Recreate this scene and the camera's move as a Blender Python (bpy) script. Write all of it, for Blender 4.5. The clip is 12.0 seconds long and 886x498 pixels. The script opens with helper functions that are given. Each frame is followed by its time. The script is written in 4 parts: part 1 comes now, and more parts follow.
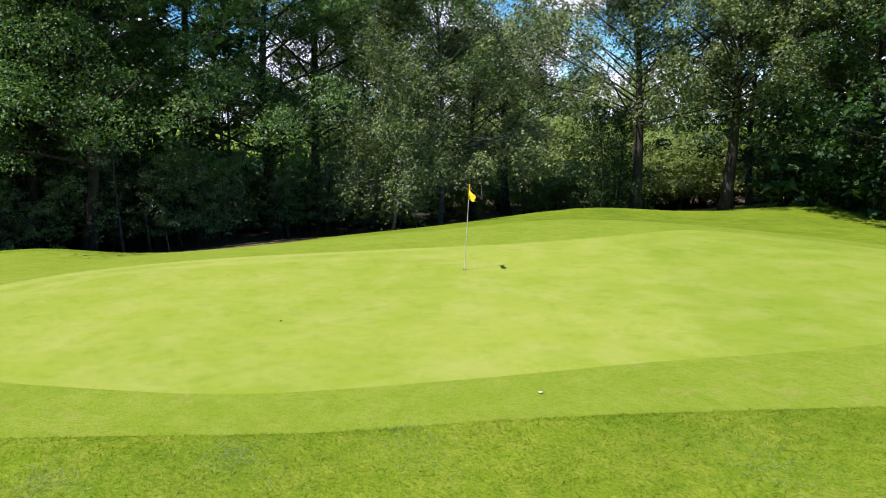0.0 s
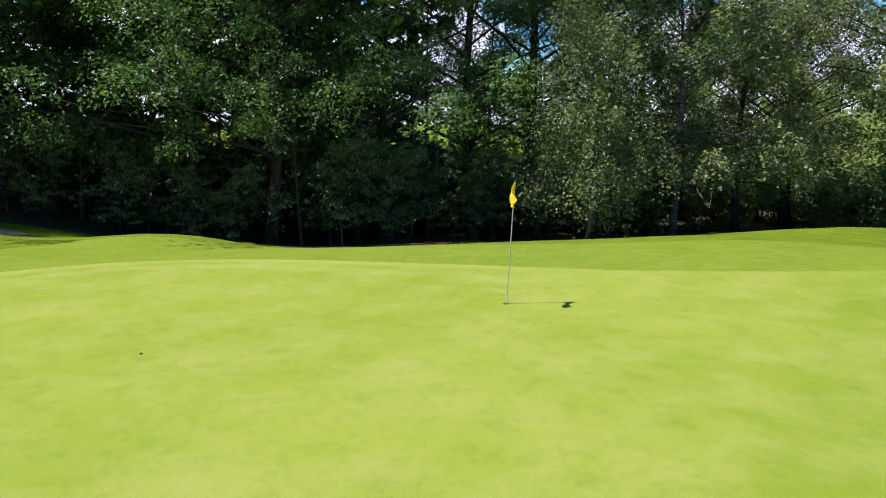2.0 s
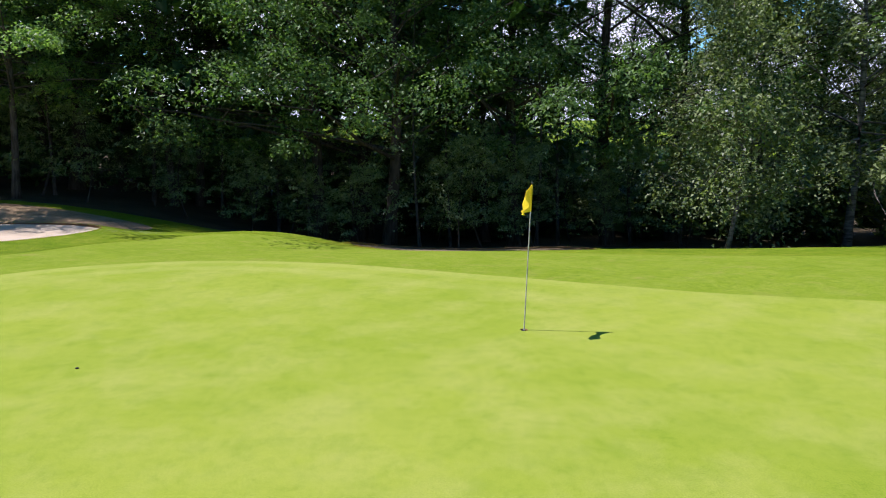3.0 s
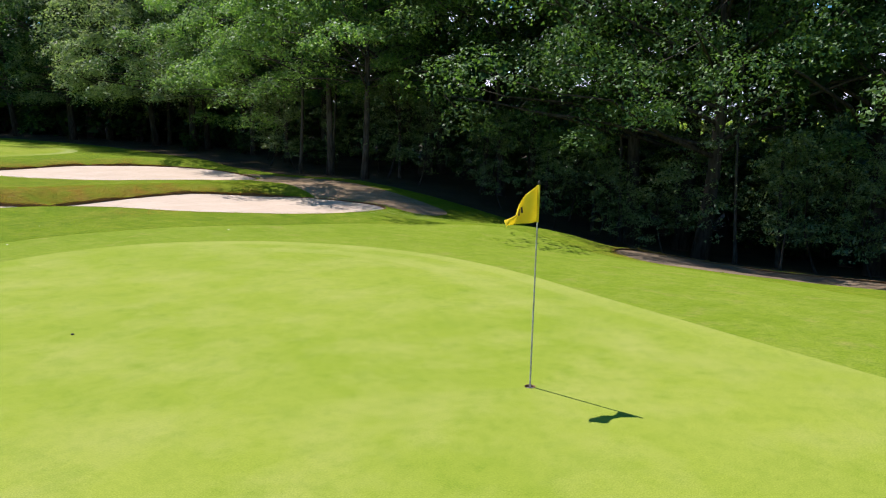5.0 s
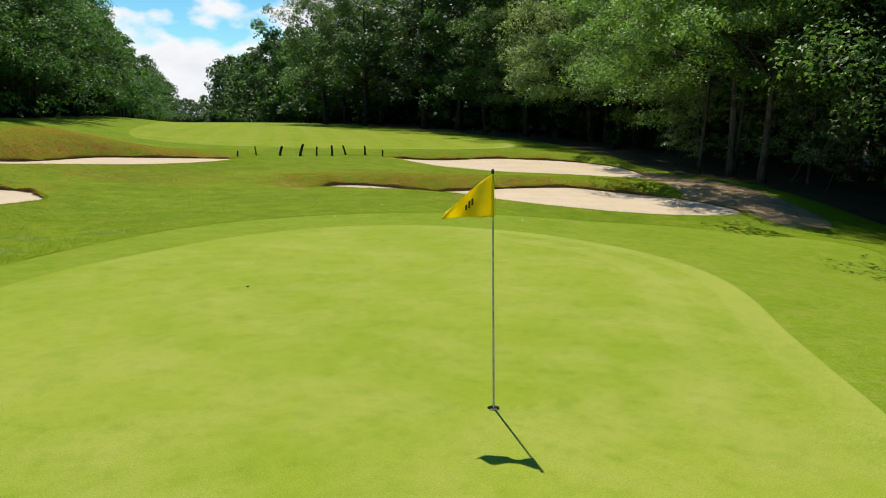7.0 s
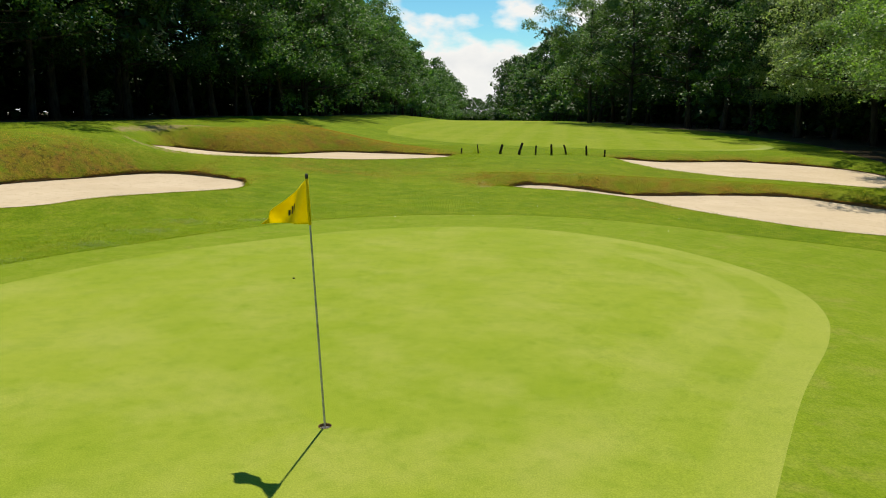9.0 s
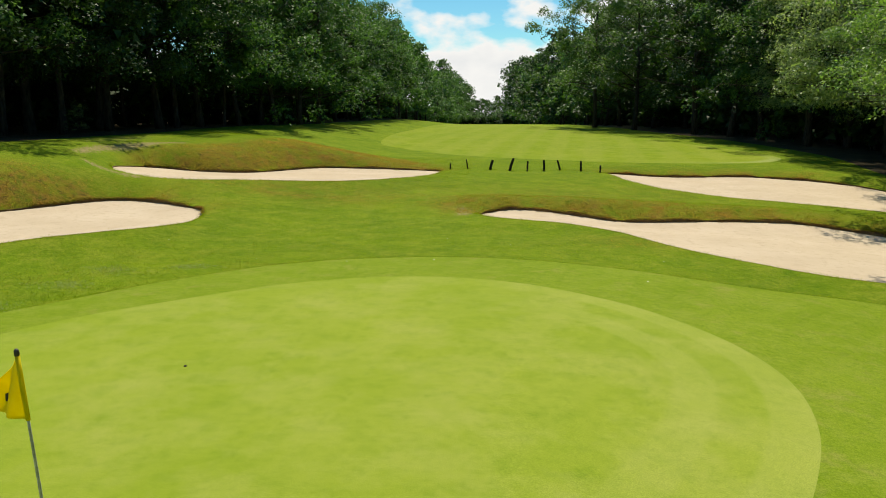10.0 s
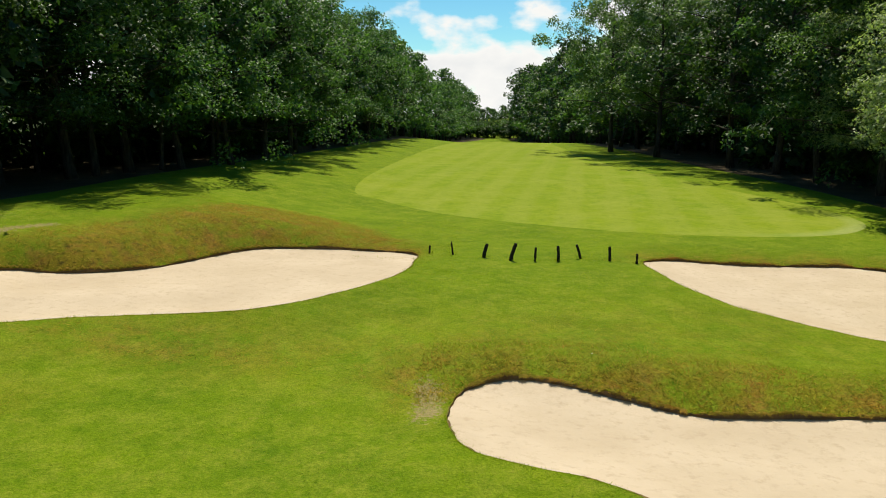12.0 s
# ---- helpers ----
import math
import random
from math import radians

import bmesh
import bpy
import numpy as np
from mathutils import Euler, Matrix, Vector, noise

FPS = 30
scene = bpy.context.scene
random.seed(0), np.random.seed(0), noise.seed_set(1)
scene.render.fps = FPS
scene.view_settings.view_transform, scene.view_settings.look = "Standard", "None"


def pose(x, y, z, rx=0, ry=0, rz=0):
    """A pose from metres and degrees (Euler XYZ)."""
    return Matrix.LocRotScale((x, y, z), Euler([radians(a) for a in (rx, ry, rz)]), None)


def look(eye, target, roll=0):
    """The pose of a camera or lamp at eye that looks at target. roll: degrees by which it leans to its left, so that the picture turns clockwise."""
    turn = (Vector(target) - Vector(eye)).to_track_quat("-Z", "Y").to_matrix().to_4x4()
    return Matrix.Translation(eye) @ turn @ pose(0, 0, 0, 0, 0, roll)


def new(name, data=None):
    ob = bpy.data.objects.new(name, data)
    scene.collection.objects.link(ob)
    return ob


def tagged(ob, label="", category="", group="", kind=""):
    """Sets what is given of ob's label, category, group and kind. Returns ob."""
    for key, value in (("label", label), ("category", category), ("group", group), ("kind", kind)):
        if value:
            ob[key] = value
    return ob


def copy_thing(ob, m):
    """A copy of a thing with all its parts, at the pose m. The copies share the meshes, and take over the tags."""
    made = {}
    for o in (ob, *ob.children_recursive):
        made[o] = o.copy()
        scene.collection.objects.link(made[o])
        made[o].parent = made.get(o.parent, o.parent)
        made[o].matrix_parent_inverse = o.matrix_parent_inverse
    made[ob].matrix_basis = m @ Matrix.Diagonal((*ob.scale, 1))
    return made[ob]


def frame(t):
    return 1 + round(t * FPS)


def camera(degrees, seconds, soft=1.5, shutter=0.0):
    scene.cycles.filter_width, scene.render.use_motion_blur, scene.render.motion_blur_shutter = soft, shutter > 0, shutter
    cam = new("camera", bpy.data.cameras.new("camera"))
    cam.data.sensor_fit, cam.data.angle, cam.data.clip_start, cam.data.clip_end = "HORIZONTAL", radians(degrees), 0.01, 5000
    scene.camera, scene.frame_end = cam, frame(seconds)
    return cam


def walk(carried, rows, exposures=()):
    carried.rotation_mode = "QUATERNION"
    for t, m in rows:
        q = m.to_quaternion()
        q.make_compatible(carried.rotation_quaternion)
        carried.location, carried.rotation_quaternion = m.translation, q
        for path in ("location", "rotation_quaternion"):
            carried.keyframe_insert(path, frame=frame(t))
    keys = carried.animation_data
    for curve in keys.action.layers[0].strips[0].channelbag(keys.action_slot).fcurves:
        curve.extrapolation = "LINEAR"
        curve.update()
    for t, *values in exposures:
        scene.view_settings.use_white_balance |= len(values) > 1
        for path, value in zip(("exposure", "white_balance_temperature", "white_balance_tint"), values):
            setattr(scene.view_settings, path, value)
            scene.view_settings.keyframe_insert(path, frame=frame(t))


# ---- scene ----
cam = camera(61.8, 12.0, 1.0)
PATH = [
    (0, (-13.973, 11.077, 3.584), (-12.393, 9.899, 3.245), 0.1),
    (0.5, (-13.589, 9.067, 3.398), (-11.904, 8.043, 3.06), 0.3),
    (1, (-13.08, 7.147, 3.223), (-11.297, 6.306, 2.888), 0.4),
    (1.5, (-12.509, 5.36, 3.128), (-10.642, 4.727, 2.792), 0.5),
    (2, (-11.917, 3.738, 3.084), (-9.991, 3.316, 2.746), 0.3),
    (2.5, (-11.178, 2.296, 3.024), (-9.218, 2.089, 2.687), 0.0),
    (2.7, (-10.863, 1.667, 3.02), (-8.895, 1.571, 2.68), -0.2),
    (4.3, (-7.936, -2.144, 2.801), (-6.113, -1.396, 2.453), -0.5),
    (4.5, (-7.59, -2.55, 2.794), (-5.816, -1.694, 2.446), -0.2),
    (5, (-6.52, -3.428, 2.74), (-4.903, -2.304, 2.391), 0.2),
    (5.5, (-5.474, -4.274, 2.714), (-4.065, -2.898, 2.362), 0.0),
    (6, (-4.403, -4.903, 2.597), (-3.24, -3.313, 2.252), 0.5),
    (6.5, (-3.468, -5.442, 2.57), (-2.574, -3.688, 2.218), 0.0),
    (7, (-2.436, -5.807, 2.563), (-1.808, -3.941, 2.213), 0.1),
    (7.5, (-1.392, -6.046, 2.57), (-1.004, -4.116, 2.218), -0.1),
    (7.7, (-0.942, -6.092, 2.563), (-0.655, -4.144, 2.21), -0.5),
    (9.3, (1.725, -5.618, 2.626), (1.585, -3.655, 2.27), 0.1),
    (9.5, (1.959, -5.241, 2.763), (1.815, -3.278, 2.407), -0.1),
    (10, (2.472, -3.681, 3.364), (2.325, -1.719, 3.006), -0.1),
    (10.5, (2.763, -1.545, 3.994), (2.615, 0.418, 3.638), 0.0),
    (11, (2.883, 1.222, 4.631), (2.73, 3.184, 4.277), 0.1),
    (11.5, (2.849, 4.199, 5.211), (2.692, 6.161, 4.857), 0.3),
    (12, (2.812, 7.676, 5.733), (2.647, 9.638, 5.381), 0.0),
]
walk(cam, [(t, look(eye, target, roll)) for t, eye, target, roll in PATH],
     [(0, 0.62, 5880, 30), (2.5, 0.52, 5790, 29.5), (5.0, 0.48, 5880, 26), (6.0, 0.37, 6210, 18), (7.5, 0.15, 6800, 10), (9.5, 0.14, 7000, 9), (12, 0.19, 7000, 9)])

# ---------------------------------------------------------------- sky and sun
SUN_AZ, SUN_EL = radians(2.5), radians(61.5)      # clockwise from +y, above the horizon
world = bpy.data.worlds.new("sky")
scene.world = world
world.use_nodes = True
wn, wl = world.node_tree.nodes, world.node_tree.links
wn.clear()
sky = wn.new("ShaderNodeTexSky")
sky.sky_type, sky.sun_disc = "NISHITA", False
sky.sun_elevation, sky.sun_rotation = SUN_EL, SUN_AZ
sky.air_density, sky.dust_density, sky.ozone_density = 1.0, 0.2, 2.0
tc = wn.new("ShaderNodeTexCoord")
sep = wn.new("ShaderNodeSeparateXYZ")
wl.new(tc.outputs["Generated"], sep.inputs[0])
mp = wn.new("ShaderNodeMapping")
mp.inputs["Scale"].default_value = (1.0, 1.0, 1.9)
mp.inputs["Location"].default_value = (0.62, 0.0, 0.1)
nz = wn.new("ShaderNodeTexNoise")
nz.inputs["Scale"].default_value, nz.inputs["Detail"].default_value, nz.inputs["Roughness"].default_value = 5.5, 10.0, 0.5
low = wn.new("ShaderNodeMapRange")            # more cloud towards the horizon
for i, v in zip((1, 2, 3, 4), (0.0, 0.3, 0.2, -0.13)):
    low.inputs[i].default_value = v
wl.new(sep.outputs[2], low.inputs[0])
add = wn.new("ShaderNodeMath")
ramp = wn.new("ShaderNodeValToRGB")
ramp.color_ramp.elements[0].position, ramp.color_ramp.elements[1].position = 0.52, 0.58
shade = wn.new("ShaderNodeValToRGB")
shade.color_ramp.elements[0].position, shade.color_ramp.elements[1].position = 0.55, 0.75
shade.color_ramp.elements[0].color, shade.color_ramp.elements[1].color = (14.6, 14.9, 15.3, 1), (10.8, 11.6, 12.7, 1)
mix = wn.new("ShaderNodeMixRGB")
hue = wn.new("ShaderNodeHueSaturation")
hue.inputs["Saturation"].default_value = 1.3
hue.inputs["Value"].default_value = 1.8
tint = wn.new("ShaderNodeMixRGB")
tint.blend_type = "MULTIPLY"
tint.inputs[0].default_value, tint.inputs[2].default_value = 1.0, (0.62, 0.98, 1.0, 1)
bg = wn.new("ShaderNodeBackground")
bg.inputs["Strength"].default_value = 0.058
out = wn.new("ShaderNodeOutputWorld")
wl.new(tc.outputs["Generated"], mp.inputs["Vector"])
wl.new(mp.outputs["Vector"], nz.inputs["Vector"])
wl.new(nz.outputs[0], add.inputs[0])
wl.new(low.outputs[0], add.inputs[1])
wl.new(add.outputs[0], ramp.inputs[0])
wl.new(add.outputs[0], shade.inputs[0])
wl.new(ramp.outputs[0], mix.inputs[0])
wl.new(sky.outputs[0], hue.inputs["Color"])
wl.new(hue.outputs[0], tint.inputs[1])
wl.new(tint.outputs[0], mix.inputs[1])
wl.new(shade.outputs[0], mix.inputs[2])
wl.new(mix.outputs[0], bg.inputs[0])
wl.new(bg.outputs[0], out.inputs[0])

lamp = bpy.data.lights.new("sun", "SUN")
lamp.energy, lamp.angle, lamp.color = 5.0, radians(0.53), (1.0, 0.94, 0.82)
sun = new("sun", lamp)
sun.matrix_world = look((0, 0, 60), (-math.sin(SUN_AZ) * math.cos(SUN_EL), -math.cos(SUN_AZ) * math.cos(SUN_EL), 60 - math.sin(SUN_EL)))


# ---------------------------------------------------------------- materials
def material(name, rough=0.9, spec=0.2):
    m = bpy.data.materials.new(name)
    m.use_nodes = True
    b = m.node_tree.nodes["Principled BSDF"]
    b.inputs["Roughness"].default_value = rough
    b.inputs["Specular IOR Level"].default_value = spec
    return m, m.node_tree.nodes, m.node_tree.links, b


def noise_node(n, l, scale, detail=4.0, rough=0.55, coord=None, stretch=None):
    t = n.new("ShaderNodeTexNoise")
    t.inputs["Scale"].default_value, t.inputs["Detail"].default_value, t.inputs["Roughness"].default_value = scale, detail, rough
    if coord is None:
        coord = n.new("ShaderNodeTexCoord").outputs["Object"]
    if stretch:
        m = n.new("ShaderNodeMapping")
        m.inputs["Scale"].default_value = stretch
        l.new(coord, m.inputs["Vector"])
        coord = m.outputs["Vector"]
    l.new(coord, t.inputs["Vector"])
    return t.outputs[0]


def mapped(n, l, value, lo, hi, a=0.0, b=1.0):
    r = n.new("ShaderNodeMapRange")
    for i, v in zip((1, 2, 3, 4), (lo, hi, a, b)):
        r.inputs[i].default_value = v
    l.new(value, r.inputs[0])
    return r.outputs[0]


def blend(n, l, fac, a, b, kind="MIX"):
    m = n.new("ShaderNodeMixRGB")
    m.blend_type = kind
    for i, v in enumerate((fac, a, b)):
        if isinstance(v, bpy.types.NodeSocket):
            l.new(v, m.inputs[i])
        elif i:
            m.inputs[i].default_value = (*v, 1)
        else:
            m.inputs[i].default_value = v
    return m.outputs[0]


def bump(n, l, b, height, strength, distance):
    u = n.new("ShaderNodeBump")
    u.inputs["Strength"].default_value, u.inputs["Distance"].default_value = strength, distance
    l.new(height, u.inputs["Height"])
    l.new(u.outputs[0], b.inputs["Normal"])


def turf(name, dark, mid, light, broad, fine, depth, dry=None, stripes=None, rings=False, banks=False, rim_cut=None, tufts=0.55):
    """Grass: broad patches, mottling and blade grain; dry: straw-coloured patches; stripes: (width, turn, strength)."""
    m, n, l, b = material(name, 0.9, 0.04)
    c = blend(n, l, mapped(n, l, noise_node(n, l, broad, 7, 0.5 + 0.4 * tufts), 0.36, 0.64), dark, mid)
    c = blend(n, l, mapped(n, l, noise_node(n, l, broad * 3.7, 7, 0.5 + 0.5 * tufts), 0.45, 0.72), c, light)
    if dry:
        c = blend(n, l, mapped(n, l, noise_node(n, l, dry[1], 6, 0.65), dry[2], dry[3]), c, dry[0])
    if stripes:
        w = n.new("ShaderNodeTexWave")
        w.wave_profile = "SIN"
        mp = n.new("ShaderNodeMapping")
        mp.inputs["Rotation"].default_value[2] = radians(stripes[1])
        l.new(n.new("ShaderNodeTexCoord").outputs["Object"], mp.inputs["Vector"])
        l.new(mp.outputs["Vector"], w.inputs["Vector"])
        w.inputs["Scale"].default_value = 0.314 / stripes[0]
        w.inputs["Distortion"].default_value = 1.6
        w.inputs["Detail Scale"].default_value = 0.3
        c = blend(n, l, mapped(n, l, w.outputs[1], 0.3, 0.7, 0.0, stripes[2]), c, light)
    if banks:
        at = n.new("ShaderNodeAttribute")
        at.attribute_name = "dry"
        straw = blend(n, l, mapped(n, l, noise_node(n, l, 1.4, 7, 0.7), 0.44, 0.6), (0.27, 0.205, 0.02), (0.31, 0.165, 0.034))
        straw = blend(n, l, mapped(n, l, noise_node(n, l, 4.5, 6, 0.78), 0.5, 0.62), straw, (0.125, 0.09, 0.02))
        patchy = n.new("ShaderNodeMath")
        patchy.operation = "MULTIPLY"
        l.new(at.outputs["Fac"], patchy.inputs[0])
        l.new(mapped(n, l, noise_node(n, l, 0.75, 7, 0.75), 0.4, 0.56, 0.1, 1.0), patchy.inputs[1])
        c = blend(n, l, patchy.outputs[0], c, straw)
        worn = n.new("ShaderNodeAttribute")
        worn.attribute_name = "bare"
        speck = n.new("ShaderNodeMath")
        l.new(worn.outputs["Fac"], speck.inputs[0])
        l.new(mapped(n, l, noise_node(n, l, 9.0, 7, 0.75), 0.3, 0.7, -0.75, 0.45), speck.inputs[1])
        c = blend(n, l, mapped(n, l, speck.outputs[0], 0.4, 0.72, 0.0, 0.9), c, (0.36, 0.275, 0.14))
    tuft = noise_node(n, l, broad * 26, 7, 0.78)
    c = blend(n, l, mapped(n, l, tuft, 0.5, 0.62, 0.0, tufts), c, blend(n, l, 1.0, c, (0.66, 0.78, 0.6), "MULTIPLY"))
    spots = noise_node(n, l, broad * 11, 6, 0.68)
    c = blend(n, l, mapped(n, l, spots, 0.5, 0.68, 0.0, 0.62), c, blend(n, l, 1.0, c, (0.76, 0.86, 0.66), "MULTIPLY"))
    if rings:
        sx = n.new("ShaderNodeSeparateXYZ")
        l.new(n.new("ShaderNodeTexCoord").outputs["Object"], sx.inputs[0])
        diag = n.new("ShaderNodeMath")
        l.new(sx.outputs[0], diag.inputs[0])
        l.new(sx.outputs[1], diag.inputs[1])
        c = blend(n, l, mapped(n, l, diag.outputs[0], -7.0, -6.3, 0.5, 0.0), c, blend(n, l, 1.0, c, (0.78, 0.86, 0.6), "MULTIPLY"))
        at = n.new("ShaderNodeAttribute")
        at.attribute_name = "rim"
        cr = n.new("ShaderNodeValToRGB")
        e = cr.color_ramp.elements
        e[0].position, e[0].color = 0.0, (0.45, 0.45, 0.45, 1)
        e[1].position, e[1].color = 1.0, (0.0, 0.0, 0.0, 1)
        for pos, val in ((0.24, 0.45), (0.28, 0.1), (0.52, 0.1), (0.56, 0.38), (0.79, 0.34), (0.84, 0.0)):
            k = e.new(pos)
            k.color = (val, val, val, 1)
        l.new(mapped(n, l, at.outputs["Fac"], 0.0, 2.0), cr.inputs[0])
        east = n.new("ShaderNodeMath")
        east.operation = "MULTIPLY"
        l.new(cr.outputs[0], east.inputs[0])
        l.new(mapped(n, l, sx.outputs[0], 1.5, 4.5), east.inputs[1])
        c = blend(n, l, east.outputs[0], c, rings)
    if rim_cut:
        at = n.new("ShaderNodeAttribute")
        at.attribute_name = "rim"
        sx = n.new("ShaderNodeSeparateXYZ")
        l.new(n.new("ShaderNodeTexCoord").outputs["Object"], sx.inputs[0])
        strip = n.new("ShaderNodeMath")
        strip.operation = "MULTIPLY"
        l.new(mapped(n, l, at.outputs["Fac"], 0.55, 1.1, 0.7, 0.0), strip.inputs[0])
        l.new(mapped(n, l, sx.outputs[0], 13.0, 19.0), strip.inputs[1])
        near = n.new("ShaderNodeMath")
        near.operation = "MULTIPLY"
        l.new(strip.outputs[0], near.inputs[0])
        l.new(mapped(n, l, sx.outputs[1], 44.0, 49.0, 0.75, 0.0), near.inputs[1])
        c = blend(n, l, near.outputs[0], c, rim_cut)
    grain = noise_node(n, l, fine, 3, 0.7)
    clot = noise_node(n, l, fine * 0.12, 4, 0.7)
    c = blend(n, l, mapped(n, l, clot, 0.5, 0.72, 0.0, 0.5), c, blend(n, l, 1.0, c, (0.78, 0.86, 0.7), "MULTIPLY"))
    c = blend(n, l, mapped(n, l, grain, 0.3, 0.7, 0.0, 1.0), blend(n, l, 1.0, c, (0.62, 0.66, 0.6), "MULTIPLY"), c)
    l.new(c, b.inputs["Base Color"])
    bump(n, l, b, grain, 0.6, depth)
    return m


M_GREEN = turf("green_turf", (0.245, 0.325, 0.026), (0.305, 0.365, 0.042), (0.345, 0.38, 0.075), 0.2, 70, 0.006, None, (1.5, 25, 0.12), (0.37, 0.405, 0.09), tufts=0.22)
M_APRON = turf("apron_turf", (0.185, 0.265, 0.014), (0.225, 0.30, 0.022), (0.26, 0.315, 0.04), 0.5, 45, 0.015, ((0.31, 0.295, 0.07), 1.5, 0.56, 0.84))
M_FAIRWAY = turf("fairway_turf", (0.195, 0.275, 0.012), (0.245, 0.305, 0.018), (0.30, 0.335, 0.05), 0.12, 40, 0.015, None, (2.6, 6, 0.34), rim_cut=(0.36, 0.40, 0.16))
M_ROUGH = turf("rough_turf", (0.115, 0.195, 0.008), (0.195, 0.275, 0.010), (0.275, 0.310, 0.030), 0.3, 22, 0.06, ((0.30, 0.285, 0.05), 2.4, 0.6, 0.86), banks=True, tufts=0.75)


def soil(name, a, b_, c_, scale, depth):
    m, n, l, b = material(name, 0.95, 0.1)
    c = blend(n, l, mapped(n, l, noise_node(n, l, scale, 6, 0.6), 0.35, 0.65), a, b_)
    c = blend(n, l, mapped(n, l, noise_node(n, l, scale * 9, 4, 0.7), 0.52, 0.75), c, c_)
    l.new(c, b.inputs["Base Color"])
    bump(n, l, b, noise_node(n, l, scale * 14, 5, 0.7), 0.7, depth)
    return m


M_SAND = soil("sand", (0.472, 0.384, 0.268), (0.542, 0.449, 0.325), (0.418, 0.334, 0.229), 0.45, 0.025)
M_DIRT = soil("sandy_dirt", (0.235, 0.163, 0.088), (0.34, 0.25, 0.145), (0.14, 0.12, 0.05), 0.7, 0.03)
# brown soil with litter, toned down further to carry the trees' shade
M_HOLLOW_SHADE = soil("shade_toned_hollow_dirt", (0.135, 0.100, 0.060), (0.215, 0.165, 0.100), (0.075, 0.070, 0.030), 0.7, 0.03)
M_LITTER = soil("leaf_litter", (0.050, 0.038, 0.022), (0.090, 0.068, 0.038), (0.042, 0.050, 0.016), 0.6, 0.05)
M_LIP = soil("earth_lip", (0.17, 0.10, 0.045), (0.26, 0.165, 0.075), (0.34, 0.23, 0.11), 3.0, 0.03)


def plain(name, colour, rough=0.6, metal=0.0, spec=0.4, wear=None, scale=30.0):
    m, n, l, b = material(name, rough, spec)
    b.inputs["Metallic"].default_value = metal
    f = noise_node(n, l, scale, 5, 0.6)
    l.new(blend(n, l, mapped(n, l, f, 0.35, 0.68), colour, wear or tuple(0.8 * v for v in colour)), b.inputs["Base Color"])
    return m


def bark(name, a, b_, stretch=(1, 1, 0.2), scale=9.0):
    m, n, l, b = material(name, 0.9, 0.1)
    f = noise_node(n, l, scale, 6, 0.65, None, stretch)
    l.new(blend(n, l, mapped(n, l, f, 0.38, 0.62), a, b_), b.inputs["Base Color"])
    bump(n, l, b, f, 0.8, 0.03)
    return m


# bark tone set low, with the shade round woodland trunks in it
M_BARK = bark("bark", (0.03, 0.025, 0.019), (0.08, 0.069, 0.052))
M_BARK_GREY = bark("grey_bark", (0.034, 0.031, 0.025), (0.105, 0.097, 0.08))
# birch bark toned well below its own white to look shadowed
M_BARK_PALE = bark("birch_bark", (0.05, 0.045, 0.036), (0.2, 0.185, 0.16), (0.3, 0.3, 1.2), 6.0)


def leaf_material(name, dark, light, thin=0.42, rough=0.38, spec=0.3):
    m, n, l, b = material(name, rough, spec)
    geo = n.new("ShaderNodeNewGeometry")
    c = blend(n, l, geo.outputs["Random Per Island"], dark, light)
    patch = mapped(n, l, noise_node(n, l, 0.5, 3), 0.35, 0.65)
    c = blend(n, l, patch, blend(n, l, 1.0, c, (0.78, 0.82, 0.8), "MULTIPLY"), c)
    l.new(c, b.inputs["Base Color"])
    tr = n.new("ShaderNodeBsdfTranslucent")
    l.new(blend(n, l, 1.0, c, (1.3, 1.45, 0.65), "MULTIPLY"), tr.inputs[0])
    mx = n.new("ShaderNodeMixShader")
    mx.inputs[0].default_value = thin
    o = n["Material Output"]
    l.new(b.outputs[0], mx.inputs[1])
    l.new(tr.outputs[0], mx.inputs[2])
    l.new(mx.outputs[0], o.inputs[0])
    return m


# very dark leaf colour, standing in for the shade inside the woods
M_LEAF_SHADE = leaf_material("shade_dark_leaves", (0.015, 0.042, 0.010), (0.062, 0.130, 0.028), 0.28, 0.55, 0.24)
M_LEAF_OAK = leaf_material("oak_edge_leaves", (0.040, 0.096, 0.022), (0.178, 0.295, 0.074), 0.36, 0.5, 0.35)
M_LEAF_LIGHT = leaf_material("hornbeam_leaves", (0.058, 0.142, 0.028), (0.252, 0.400, 0.088), 0.42, 0.5, 0.35)
M_LEAF_FAR = leaf_material("far_light_leaves", (0.030, 0.084, 0.020), (0.125, 0.245, 0.060), 0.38, 0.55, 0.25)
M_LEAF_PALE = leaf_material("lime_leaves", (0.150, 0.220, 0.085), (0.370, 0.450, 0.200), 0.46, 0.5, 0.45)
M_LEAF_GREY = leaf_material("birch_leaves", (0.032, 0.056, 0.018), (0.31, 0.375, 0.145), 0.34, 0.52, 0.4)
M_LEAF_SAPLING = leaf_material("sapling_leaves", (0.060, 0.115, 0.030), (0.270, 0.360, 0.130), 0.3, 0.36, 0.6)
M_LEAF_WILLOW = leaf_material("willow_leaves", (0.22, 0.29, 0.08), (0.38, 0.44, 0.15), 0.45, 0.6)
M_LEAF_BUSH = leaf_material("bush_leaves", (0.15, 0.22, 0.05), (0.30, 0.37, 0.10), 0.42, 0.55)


# ---------------------------------------------------------------- the lie of the land
def ss(a, b, v):
    t = np.clip((v - a) / (b - a), 0, 1)
    return t * t * (3 - 2 * t)


def hump(x, y, cx, cy, rx, ry=None):
    return np.exp(-((x - cx) / rx) ** 2 - ((y - cy) / (ry or rx)) ** 2)


